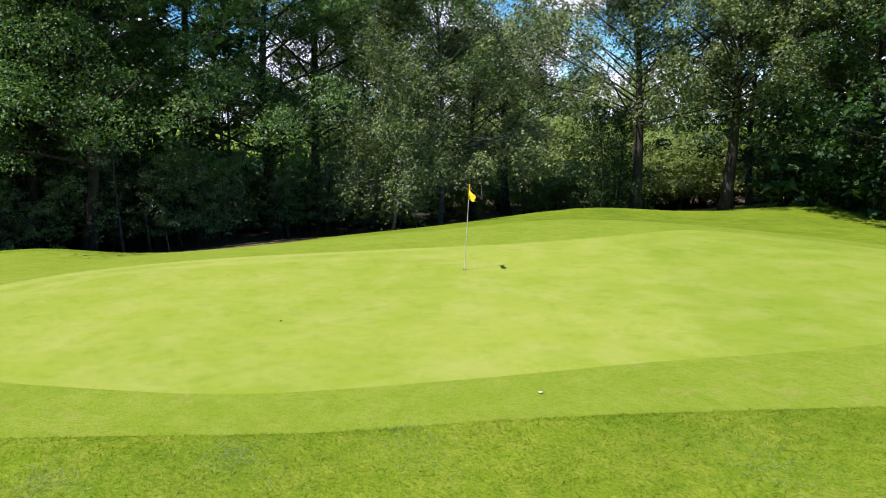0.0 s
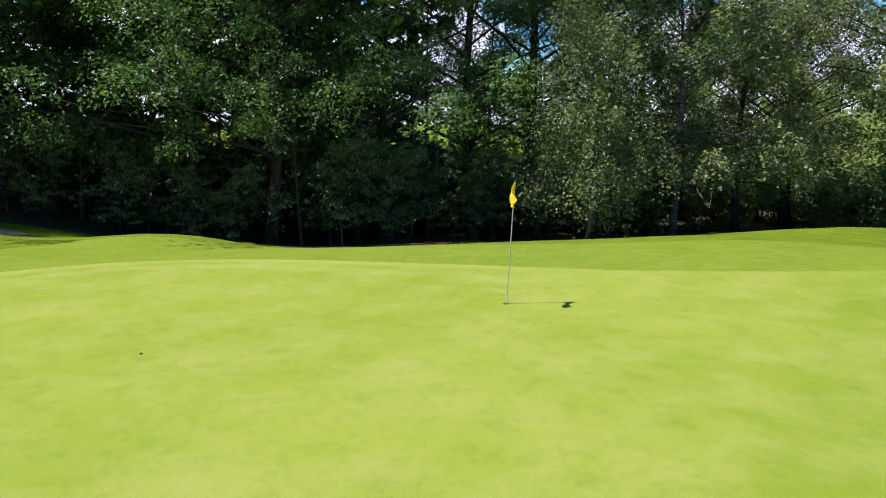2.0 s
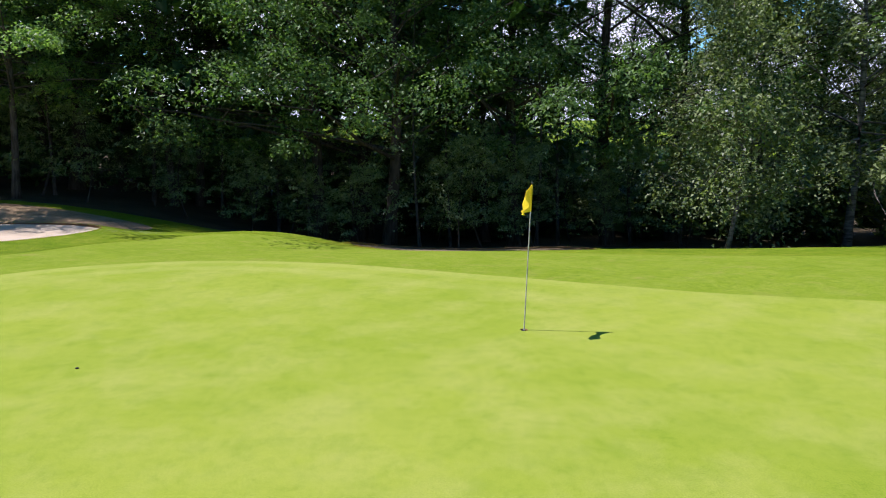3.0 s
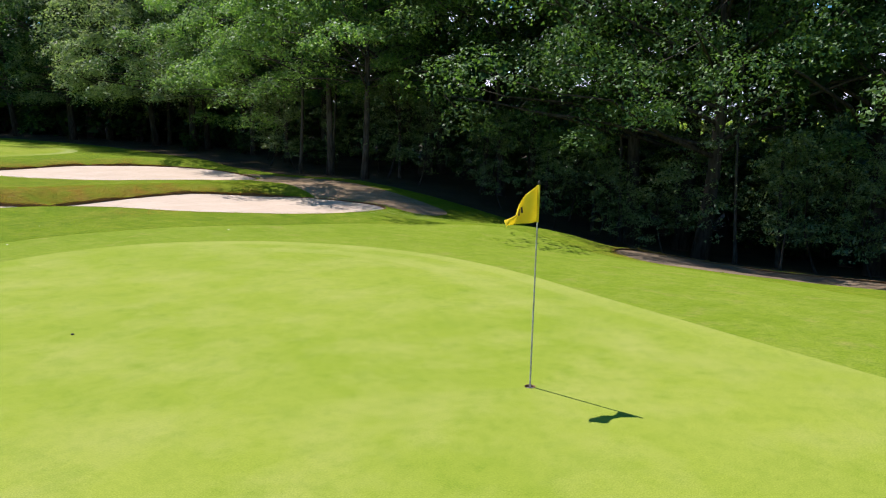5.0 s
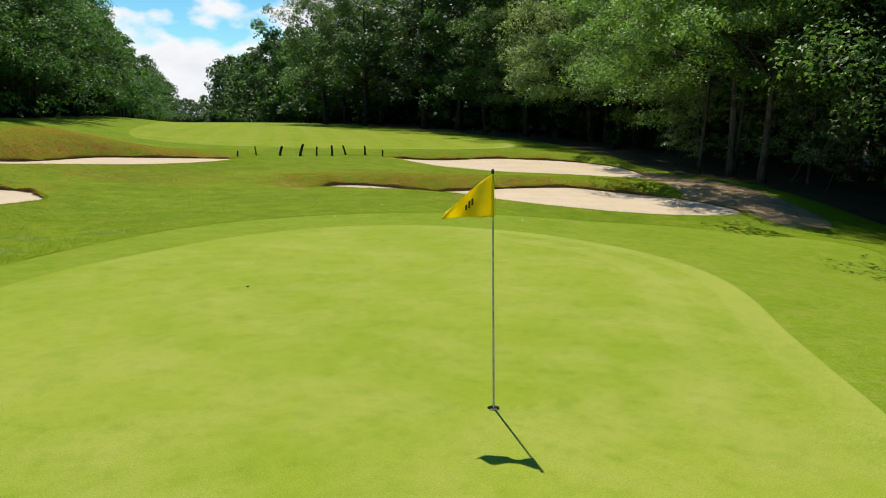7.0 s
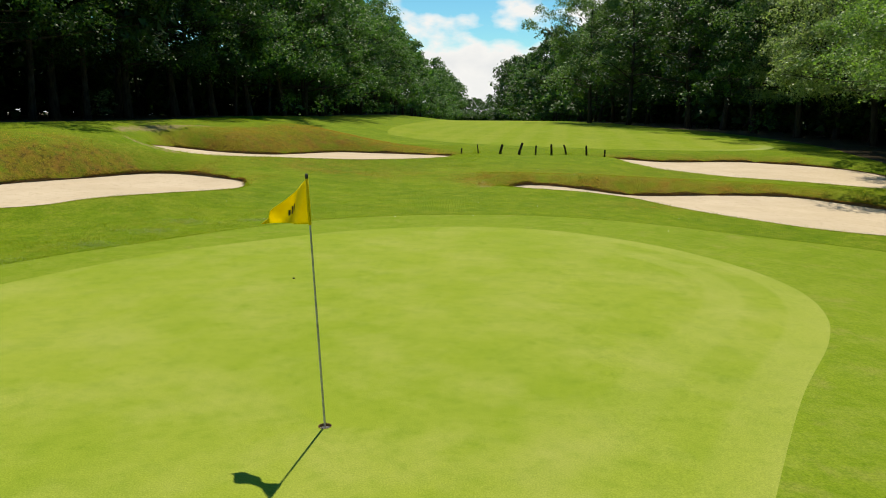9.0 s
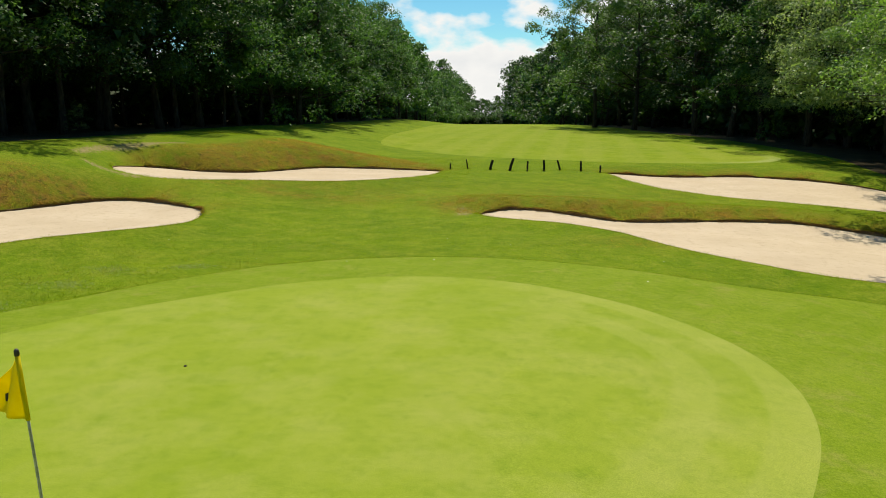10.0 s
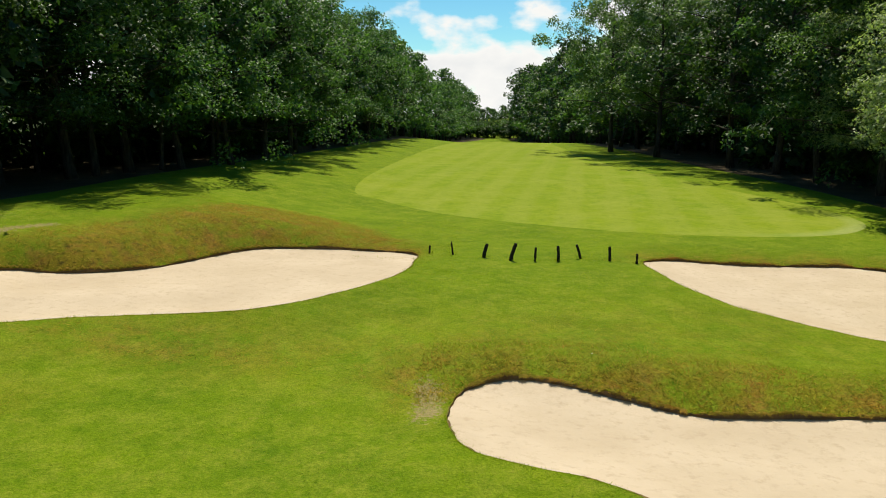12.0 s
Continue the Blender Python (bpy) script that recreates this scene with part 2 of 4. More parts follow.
def lie(x, y):
    """The broad height of the ground: a rise up the fairway, a fall to the woods, banks and mounds."""
    x, y = np.asarray(x, float), np.asarray(y, float)
    z = 0.5 * ss(19, 33, y - 0.6 * np.minimum(x, 4)) + 0.85 * ss(36, 70, y) + 0.35 * ss(65, 105, y)
    z = z - 3.2 * ss(2, 30, x) * (1 - 0.95 * ss(4, 22, y))
    z = z + 1.75 * ss(-3, -17, x) * ss(8, 20, y) * (1 - 0.36 * ss(44, 70, y))
    z = z - 0.9 * ss(-9, -20, y) - 3.0 * ss(122, 185, y)
    z = z + 0.5 * hump(x, y, 14.5, 7.5, 3.0) + 1.1 * hump(x, y, 16, -20, 6, 6.5) - 0.2 * hump(x, y, 17, -9, 3) - 0.35 * hump(x, y, 16, 28, 7, 6)
    z = z - 0.5 * hump(x, y, 15.6, 1.0, 2.6, 3.4) - 1.1 * ss(9, 1, x) * ss(-22, -31, y)
    z = z + 0.14 * hump(x, y, 3.9, 18.7, 3.0, 0.95)
    z = z + 0.65 * hump(x, y, -9, 38, 5.2, 4.5) - 0.3 * hump(x, y, -10.5, 21.8, 3.0, 2.0)
    z = z + 0.25 * hump(x, y, 4, 24.2, 3.5, 1.3) + 0.15 * hump(x, y, 11, 24, 4, 1.2)
    return z


def smooth_loop(points, per=8):
    """A closed curve through a few plan points."""
    p, n, res = [Vector(q) for q in points], len(points), []
    for i in range(n):
        a, b, c, d = p[i - 1], p[i], p[(i + 1) % n], p[(i + 2) % n]
        for k in range(per):
            t = k / per
            res.append(0.5 * (2 * b + (c - a) * t + (2 * a - 5 * b + 4 * c - d) * t * t + (3 * b - a - 3 * c + d) * t ** 3))
    return np.array([tuple(v) for v in res])


def ragged(loop, amount, seed):
    """The same loop with small irregular bays, as a cut turf edge has."""
    rng = np.random.default_rng(seed)
    n = len(loop)
    s = np.arange(n)
    off = sum(rng.normal() * np.sin(2 * np.pi * s * k / n + rng.uniform(0, 6.3)) / k ** 0.5 for k in (5, 9, 14, 21, 33, 47))
    t = np.roll(loop, -1, 0) - np.roll(loop, 1, 0)
    t /= np.linalg.norm(t, axis=1)[:, None]
    return loop + np.stack([t[:, 1], -t[:, 0]], 1) * (off * amount)[:, None]


def inside(loop, x, y):
    c = np.zeros(np.shape(x), bool)
    a, b = loop, np.roll(loop, -1, 0)
    for (x1, y1), (x2, y2) in zip(a, b):
        if y1 != y2:
            c ^= ((y1 > y) != (y2 > y)) & (x < (x2 - x1) * (y - y1) / (y2 - y1) + x1)
    return c


GREEN = smooth_loop([(0.5, -12), (1.5, -7), (2.2, -3.8), (2.75, -2.3), (3.45, -0.8), (4.45, 1.2), (5.55, 3.15), (6.2, 4.7), (6.45, 6.2), (6.2, 7.6), (5.5, 8.9), (4.5, 10), (2.8, 11.1), (0.7, 11.5), (-1.5, 10.8), (-3.4, 9.2), (-4.9, 7.5), (-6.1, 5), (-7.2, 2.2), (-8.9, -1.8), (-9.5, -6), (-8, -11), (-4, -14)])
APRON = smooth_loop([(0, 13.55), (2.5, 13.6), (5.1, 12.9), (7.8, 11.8), (10.5, 11.2), (13, 9.5), (12.6, 6), (10, 0), (8, -4), (7.2, -9), (5, -14), (0, -17), (-6, -17), (-12, -12), (-12.5, -5), (-11.3, -1), (-10.1, 1.2), (-8.6, 3.6), (-7.5, 5.5), (-6.6, 7.3), (-5.4, 9.1), (-4.2, 10.8), (-2.4, 12.6)])
FAIRWAY = smooth_loop([(-6.7, 54), (-4.3, 50.6), (-1.2, 47), (1.6, 44.9), (4.6, 43.3), (8.4, 41.7), (13, 41.1), (16.9, 41.7), (19.4, 43.4), (20.6, 46.2), (19.9, 51), (16, 62), (12, 80), (10, 110), (9, 150), (4, 210), (-2, 215), (-4, 150), (-6.5, 100), (-7.2, 70)])
EDGES = {     # plan and height of each bunker's rim
    "west": [(-0.5, 34.2, 0.47), (-0.75, 36.5, 0.34), (-2.65, 36.9, 0.39), (-4.6, 36.9, 0.44), (-6.9, 36.2, 0.53), (-8.0, 34.6, 0.56), (-8.9, 32.4, 0.6), (-9.9, 31.1, 0.65), (-11.3, 29.9, 0.79),
             (-12.8, 29.5, 0.95), (-13.4, 28, 1.13), (-13.2, 25.6, 1.3), (-12.2, 23.8, 1.26), (-10.7, 23.3, 1.04), (-9.2, 23.6, 0.92), (-7.5, 24.6, 0.83), (-5.9, 25.3, 0.74), (-4.4, 26.0, 0.67), (-3.2, 27.0, 0.63), (-2.1, 28.7, 0.57), (-1.2, 30.6, 0.52), (-0.6, 32.4, 0.49)],
    "south_west": [(-6.75, 18.6, 0.26), (-7.2, 19.7, 0.31), (-8.1, 20.4, 0.35), (-9.4, 20.95, 0.42), (-10.6, 20.95, 0.47), (-11.4, 20, 0.5), (-12.2, 18.3, 0.5), (-13.3, 16.4, 0.5), (-13.9, 13.8, 0.5), (-13.1, 11.5, 0.42),
                   (-11.2, 10.6, 0.38), (-9.6, 11.2, 0.38), (-9.0, 12.4, 0.42), (-8.2, 13.5, 0.42), (-7.2, 14.7, 0.4), (-6.55, 15.8, 0.37), (-6.4, 17.2, 0.32)],
    "centre": [(1.85, 20.6, 0.12), (1.75, 22.0, -0.08), (2.1, 23.2, -0.16), (2.9, 23.7, -0.09), (4.2, 23.5, -0.12), (5.4, 23.0, -0.22), (6.5, 22.6, -0.33), (7.7, 22.5, -0.36), (9.4, 22.6, -0.33), (11.2, 22.6, -0.33), (12.8, 22.5, -0.36),
               (14.2, 21.8, -0.5), (15.4, 21, -0.62), (15.9, 19, -0.6), (15.7, 16.4, -0.58), (14.8, 14.2, -0.52), (13.2, 12.8, -0.42), (11.3, 12.6, -0.32), (9.7, 13.3, -0.25), (8.2, 14.5, -0.16), (6.8, 16.1, -0.05), (5.8, 17.4, 0.05), (4.6, 18.4, 0.11), (3.2, 18.95, 0.15), (2.2, 19.45, 0.17)],
    "east": [(7.96, 34.4, 0.38), (8.0, 35.5, 0.32), (8.5, 36.3, 0.25), (9.6, 37.0, 0.14), (10.8, 37.1, 0.06), (12.0, 36.8, 0.05), (13.2, 36.5, 0.08), (14.6, 36.4, 0.11), (15.9, 36.5, 0.08), (17.2, 36.1, 0.03), (18.4, 35.2, 0.0), (19.5, 33.6, -0.06), (20.1, 31.6, -0.13),
             (20.0, 29.2, -0.2), (19.1, 26.4, -0.25), (17.9, 24.5, -0.25), (16.8, 24.3, -0.22), (15.2, 25.5, -0.17), (13.7, 26.6, -0.13), (12.1, 27.8, -0.1), (11.0, 28.9, -0.04), (9.8, 30.3, 0.04), (8.7, 32.2, 0.2)],
    "shaded": [(x, y, float(lie(x, y)) + 0.14 * (x > 16)) for x, y in ((12.7, 3.5), (14.5, 4.9), (17.4, 5.2), (18.4, 1.6), (17.2, -2.6), (14.6, -3.6), (12.8, -1.2))],
}
EDGES = {k: smooth_loop(v) for k, v in EDGES.items()}
BUNKERS = {k: ragged(v[:, :2], 0.05, i) for i, (k, v) in enumerate(EDGES.items())}
PATHS = [
    smooth_loop([(18.4, 29), (19.6, 27.4), (19.8, 24), (19.3, 20), (18.8, 16.4), (17.8, 13.4), (16.0, 12.5), (14.7, 13.0), (14.9, 15.4), (15.3, 17.6), (16.3, 19.6), (17, 22.6), (17.3, 25.4)]),
]
WOODS = [
    smooth_loop([(18.5, -60), (21.5, -30), (20.5, -20), (19.8, -8), (19.9, 0), (20, 6), (20.4, 12), (20.1, 20), (20.7, 27), (21.2, 31), (22.5, 38), (24, 48), (21, 70), (18, 100), (14, 140), (9, 200), (6, 262), (60, 280), (80, 100), (80, -60)], 4),
    smooth_loop([(-22, 9), (-18.6, 14), (-18.8, 21), (-18.6, 30), (-18.4, 38), (-17.6, 48), (-16.6, 58), (-15, 80), (-12.5, 120), (-9, 200), (-7, 262), (-60, 280), (-80, 100), (-60, 12)], 4),
]
WOODS = [ragged(v, 0.22, 30 + i) for i, v in enumerate(WOODS)]


def inset(loop, d):
    t = np.roll(loop, -1, 0) - np.roll(loop, 1, 0)
    t /= np.linalg.norm(t, axis=1)[:, None]
    area = (loop[:, 0] * np.roll(loop[:, 1], -1) - np.roll(loop[:, 0], -1) * loop[:, 1]).sum()
    return loop - np.stack([t[:, 1], -t[:, 0]], 1) * d * np.sign(area)


RINGS = [inset(GREEN, d) for d in (0.05, 0.5, 0.58, 1.05, 1.13, 1.6, 1.7)]
FAIRWAY_RINGS = [inset(FAIRWAY, d) for d in (0.5, 1.15)]
CUP_R = 0.054
CUP = np.array([(CUP_R * math.cos(a), CUP_R * math.sin(a)) for a in np.linspace(0, 2 * math.pi, 20, endpoint=False)])


def edge_height(key, x, y):
    """Height carried inwards or outwards from a bunker's rim, and the distance from it."""
    loop = BUNKERS[key]
    d2 = (x[:, None] - loop[None, :, 0]) ** 2 + (y[:, None] - loop[None, :, 1]) ** 2
    w = 1 / (d2 + 0.02) ** 1.5
    return (w * EDGES[key][None, :, 2]).sum(1) / w.sum(1), np.sqrt(d2.min(1))


BANK = {"west": 1.9, "south_west": 1.8, "centre": 1.9, "east": 1.7, "shaded": 1.0}


def land(x, y):
    """Height of the ground, drawn down or up to the rims of the bunkers."""
    shape = np.shape(x)
    x, y = np.atleast_1d(np.asarray(x, float)).ravel(), np.atleast_1d(np.asarray(y, float)).ravel()
    z = lie(x, y)
    for key, loop in BUNKERS.items():
        k = np.where((x > loop[:, 0].min() - 3) & (x < loop[:, 0].max() + 3) & (y > loop[:, 1].min() - 3) & (y < loop[:, 1].max() + 3))[0]
        for c in np.array_split(k, max(1, len(k) // 4000)):
            if len(c):
                h, d = edge_height(key, x[c], y[c])
                t = np.where(inside(loop, x[c], y[c]), 0, np.clip(d / BANK[key], 0, 1))
                z[c] = h + (z[c] - h) * (1 - (1 - t) ** 2.2)
    return z.reshape(shape) if shape else float(z[0])


def bunker_sand(loop, x, y):
    """Height of the sand: a shallow bowl, lower behind the near rim."""
    key = [k for k, v in BUNKERS.items() if v is loop][0]
    h, d = edge_height(key, x, y)
    low = rims(loop)[((x[:, None] - loop[None, :, 0]) ** 2 + (y[:, None] - loop[None, :, 1]) ** 2).argmin(1)]
    return h - 0.03 - 0.1 * ss(0, 2.2, d) - 1.6 * low * ss(0, 0.8, d) * ss(3.5, 1.5, d)


def lips(loop):
    t = np.roll(loop, -2, 0) - np.roll(loop, 2, 0)
    nrm = np.stack([t[:, 1], -t[:, 0]], 1) / np.linalg.norm(t, axis=1)[:, None]
    area = (loop[:, 0] * np.roll(loop[:, 1], -1) - np.roll(loop[:, 0], -1) * loop[:, 1]).sum()
    up = nrm[:, 1] * np.sign(area)
    s_ = np.arange(len(loop))
    w = ss(0.05, 0.8, up) * (0.046 + 0.028 * np.sin(s_ * 0.35) + 0.03 * np.sin(s_ * 0.83 + 1) + 0.035 * np.sin(s_ * 1.9 + 2)).clip(0) + 0.012
    for _ in range(2):
        w = (w + np.roll(w, 1) + np.roll(w, -1)) / 3
    return w


def rims(loop):
    """A low rounded rim on the bunker's lower side."""
    t = np.roll(loop, -2, 0) - np.roll(loop, 2, 0)
    area = (loop[:, 0] * np.roll(loop[:, 1], -1) - np.roll(loop[:, 0], -1) * loop[:, 1]).sum()
    up = -t[:, 0] / np.linalg.norm(t, axis=1) * np.sign(area)
    w = 0.065 * ss(0.0, -0.75, up)
    for _ in range(4):
        w = (w + np.roll(w, 1) + np.roll(w, -1)) / 3
    return w


def lip_rise(x, y, lip=True, rim=True):
    """How far the turf stands above the sand round the bunkers, fading outwards."""
    rise = np.zeros(len(x))
    for loop in BUNKERS.values():
        k = np.where((x > loop[:, 0].min() - 4) & (x < loop[:, 0].max() + 4) & (y > loop[:, 1].min() - 4) & (y < loop[:, 1].max() + 4))[0]
        if len(k):
            d2 = (x[k][:, None] - loop[None, :, 0]) ** 2 + (y[k][:, None] - loop[None, :, 1]) ** 2
            rise[k] = np.maximum(rise[k], (lip * lips(loop).clip(0) + rim * 0.4 * rims(loop))[d2.argmin(1)] * np.exp(-np.sqrt(d2.min(1)) / 1.1))
    return rise


WEST_BANK = smooth_loop([(-14.2, 28.5), (-13, 32.6), (-11, 36.8), (-9.8, 41), (-7.8, 42.8), (-5, 42.6), (-2, 39.5), (-0.3, 36), (-1.9, 35.4), (-5, 34.2), (-7.7, 30.8), (-8.6, 28.2), (-10.8, 25.6), (-12.4, 25.4)])


def dryness(x, y):
    """How parched the rough is: the bunker banks most, their lips in a narrow band."""
    x, y = np.asarray(x, float), np.asarray(y, float)
    d2 = np.full(x.shape, 1e9)
    for cx, cy in WEST_BANK:
        d2 = np.minimum(d2, (x - cx) ** 2 + (y - cy) ** 2)
    edge = np.sqrt(d2) * np.where(inside(WEST_BANK, x, y), 1, -1)
    d = 0.85 * ss(-0.5, 1.3, edge)
    d = d + 1.5 * hump(x, y, -11.4, 17.9, 3.2, 2.3) + 0.7 * hump(x, y, -14.5, 15.5, 2.5)
    d = d + 0.55 * hump(x, y, 8, 23.0, 6, 1.0) + 0.5 * hump(x, y, 12.5, 36.2, 5, 0.9) + 0.3 * hump(x, y, -3.5, 24.5, 5, 2.5) + 0.34 * hump(x, y, 6.5, 26.5, 7, 4) + 0.4 * hump(x, y, -6.5, 23.6, 4, 0.9) + 0.42 * hump(x, y, 6.2, 15.9, 2.2, 1.0) + 0.5 * hump(x, y, 1.1, 22.6, 0.9, 1.6)
    return np.clip(d + 9.0 * lip_rise(x, y, True, False) - 0.08, 0, 1)


TRAILS = [[(-13.1, 32.4), (-13.7, 31.2), (-14.3, 29.4), (-14.55, 27.5), (-14.4, 25.7), (-14, 24.4)], [(-12.95, 23.2), (-12.3, 22.8), (-11.5, 22.5), (-10.8, 22.6)]]


def bareness(x, y):
    """Worn sandy spots in the rough: a trail below the western trees and a scuffed bunker edge."""
    d = 1.0 * hump(x, y, 1.35, 21.4, 0.4, 0.9) + 0.8 * hump(x, y, 1.2, 22.7, 0.4, 0.7)
    for trail in TRAILS:
        near = np.full(np.shape(x), 9.0)
        for (x1, y1), (x2, y2) in zip(trail, trail[1:]):
            f = np.clip(((x - x1) * (x2 - x1) + (y - y1) * (y2 - y1)) / ((x2 - x1) ** 2 + (y2 - y1) ** 2), 0, 1)
            near = np.minimum(near, np.hypot(x - x1 - f * (x2 - x1), y - y1 - f * (y2 - y1)))
        d = d + 0.9 * np.exp(-(near / 0.3) ** 2)
    d = d + 0.9 * hump(x, y, -11.6, 51, 1.3, 1.3) + 0.9 * hump(x, y, -11.2, 64, 1.2, 2.2) + 0.6 * hump(x, y, -16, 31, 1.8, 5)
    return np.clip(d, 0, 1)


def mesh_object(name, verts, faces, mat, parent=None, smooth=True):
    me = bpy.data.meshes.new(name)
    me.from_pydata(verts, [], faces)
    me.materials.append(mat)
    if smooth:
        me.polygons.foreach_set("use_smooth", [True] * len(me.polygons))
    me.update()
    ob = new(name, me)
    if parent is not None:
        ob.parent = parent
    return ob


def build_land():
    """One triangulated sheet to the horizon, cut along the turf edges into its surfaces."""
    rng = np.random.default_rng(5)
    pts = []

    def lattice(x0, x1, y0, y1, step, hole=None):
        gx, gy = np.meshgrid(np.arange(x0, x1, step), np.arange(y0, y1, step))
        q = np.stack([gx.ravel(), gy.ravel()], 1) + rng.uniform(-0.25, 0.25, (gx.size, 2)) * step
        if hole:
            q = q[~((q[:, 0] > hole[0]) & (q[:, 0] < hole[1]) & (q[:, 1] > hole[2]) & (q[:, 1] < hole[3]))]
        pts.append(q)
    lattice(-18, 25, -22, 44, 0.7)
    lattice(-15.4, -10, 18.5, 33, 0.24)
    lattice(0.0, 2.6, 20.0, 23.4, 0.2)
    lattice(-60, 70, -70, 150, 2.8, (-18, 25, -22, 44))
    lattice(-200, 220, -220, 420, 14, (-60, 70, -70, 150))
    lattice(-3000, 3000, -3000, 3000, 250, (-200, 220, -220, 420))
    q = np.concatenate(pts)
    loops = [GREEN, APRON, FAIRWAY, CUP, *BUNKERS.values()] + PATHS + WOODS + RINGS + FAIRWAY_RINGS
    for lp, keep in [(lp, 0.18 if lp is not CUP else 0.06) for lp in loops]:
        lo, hi = lp.min(0) - 0.5, lp.max(0) + 0.5
        near = ((q > lo) & (q < hi)).all(1)
        idx = np.where(near)[0]
        d = np.full(len(idx), 9.0)
        for part_ in np.array_split(lp, max(1, len(lp) // 40)):
            d = np.minimum(d, np.sqrt(((q[idx][:, None] - part_[None]) ** 2).sum(2)).min(1))
        q = np.delete(q, idx[d < keep], 0)
    verts, edges = [Vector(p) for p in q], []
    for lp in loops:
        s = len(verts)
        verts += [Vector(p) for p in lp]
        edges += [(s + i, s + (i + 1) % len(lp)) for i in range(len(lp))]
    from mathutils.geometry import delaunay_2d_cdt
    v, _, f, *_ = delaunay_2d_cdt(verts, edges, [], 0, 1e-5)
    v = np.array([(a.x, a.y) for a in v])
    f = np.array(f)
    c = v[f].mean(1)
    kind = np.zeros(len(f), int)
    order = [*WOODS, *PATHS, FAIRWAY, APRON, GREEN, *BUNKERS.values(), CUP]
    for i, lp in enumerate(order):
        kind[inside(lp, c[:, 0], c[:, 1])] = i + 1
    z = land(v[:, 0], v[:, 1])
    return v, f, z, kind, order


LV, LF, LZ, LKIND, LORDER = build_land()


def surface(name, ids, mat, label, category, depth=None, kind="structure", parent=None):
    sel = LF[np.isin(LKIND, ids)]
    used, inv = np.unique(sel, return_inverse=True)
    p, z = LV[used], LZ[used].copy()
    if depth is not None:
        z = bunker_sand(depth, p[:, 0], p[:, 1])
    else:
        z = z + lip_rise(p[:, 0], p[:, 1])
    ob = mesh_object(name, np.column_stack([p, z]).tolist(), inv.reshape(-1, 3).tolist(), mat, parent)
    if label:
        tagged(ob, label, category, kind=kind)
    return ob


def index(*loops):
    return [i + 1 for i, lp in enumerate(LORDER) if any(lp is q for q in loops)]


ground = surface("ground", [0], M_ROUGH, "rough mown grass, dry and brownish on the bunker banks", "grass")
gp = np.array([v.co[:2] for v in ground.data.vertices])
ground.data.attributes.new("dry", "FLOAT", "POINT").data.foreach_set("value", dryness(gp[:, 0], gp[:, 1]).astype(np.float32))
ground.data.attributes.new("bare", "FLOAT", "POINT").data.foreach_set("value", bareness(gp[:, 0], gp[:, 1]).astype(np.float32))
green = surface("putting_green", index(GREEN), M_GREEN, "closely mown light green putting surface with faint mottling", "golf green")
gp = np.array([v.co[:2] for v in green.data.vertices])
rim = np.concatenate([np.sqrt(((c_[:, None] - GREEN[None]) ** 2).sum(2)).min(1) for c_ in np.array_split(gp, 40)])
green.data.attributes.new("rim", "FLOAT", "POINT").data.foreach_set("value", rim.astype(np.float32))
surface("apron", index(APRON), M_APRON, "short mown collar of grass round the putting green", "grass")
fairway = surface("fairway", index(FAIRWAY), M_FAIRWAY, "mown fairway with pale stripes running uphill", "fairway")
gp = np.array([v.co[:2] for v in fairway.data.vertices])
rim = np.concatenate([np.sqrt(((c_[:, None] - FAIRWAY[None]) ** 2).sum(2)).min(1) for c_ in np.array_split(gp, 40)])
fairway.data.attributes.new("rim", "FLOAT", "POINT").data.foreach_set("value", rim.astype(np.float32))
for b_ in PATHS:
    surface("path", index(b_), M_DIRT, "worn patch of bare sandy soil by the trees", "path")
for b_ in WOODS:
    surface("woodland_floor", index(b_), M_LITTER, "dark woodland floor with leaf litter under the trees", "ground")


def bunker(loop, label):
    top = new("bunker")
    tagged(top, label, "bunker", kind="structure")
    surface("sand", index(loop), M_HOLLOW_SHADE if loop is BUNKERS["shaded"] else M_SAND, "", "", loop, parent=top)
    n, h = len(loop), lips(loop) + 0.4 * rims(loop)
    z = land(loop[:, 0], loop[:, 1])
    rng = np.random.default_rng(n)
    c = loop.mean(0)
    v, f = [], []
    for i in range(n):
        jag = rng.uniform(-0.03, 0.05)
        out_ = (loop[i] - c) / np.linalg.norm(loop[i] - c)
        v += [(*(loop[i] + out_ * 0.02), z[i] + h[i] + 0.003), (*(loop[i] - out_ * (0.02 + jag)), z[i] + h[i] - 0.012),
              (*(loop[i] + out_ * (0.02 + 0.5 * jag)), z[i] + 0.5 * h[i]), (*(loop[i] - out_ * (0.05 + 0.5 * jag)), z[i] - 0.06)]
    for i in range(n):
        a, b = 4 * i, 4 * ((i + 1) % n)
        f += [(a + k, b + k, b + k + 1, a + k + 1) for k in range(3)]
    mesh_object("lip", v, f, M_LIP, top)
    return top


for key, text in (("west", "long pale sand bunker with a dark earth lip under a grass bank"), ("south_west", "pale sand bunker below a bank of brown grass"),
                  ("centre", "wide pale sand bunker with a crumbling dark lip beside the green"), ("east", "pale sand bunker running back to the trees"),
                  ("shaded", "small worn hollow of brown soil, coloured darker for the trees' shade")):
    bunker(BUNKERS[key], text)


# ---------------------------------------------------------------- helpers for things
def part(name, bm, mat, parent, label="", smooth=True):
    me = bpy.data.meshes.new(name)
    bm.to_mesh(me)
    bm.free()
    me.materials.append(mat)
    if smooth:
        me.polygons.foreach_set("use_smooth", [True] * len(me.polygons))
    ob = new(name, me)
    ob.parent = parent
    if label:
        tagged(ob, label)
    return ob


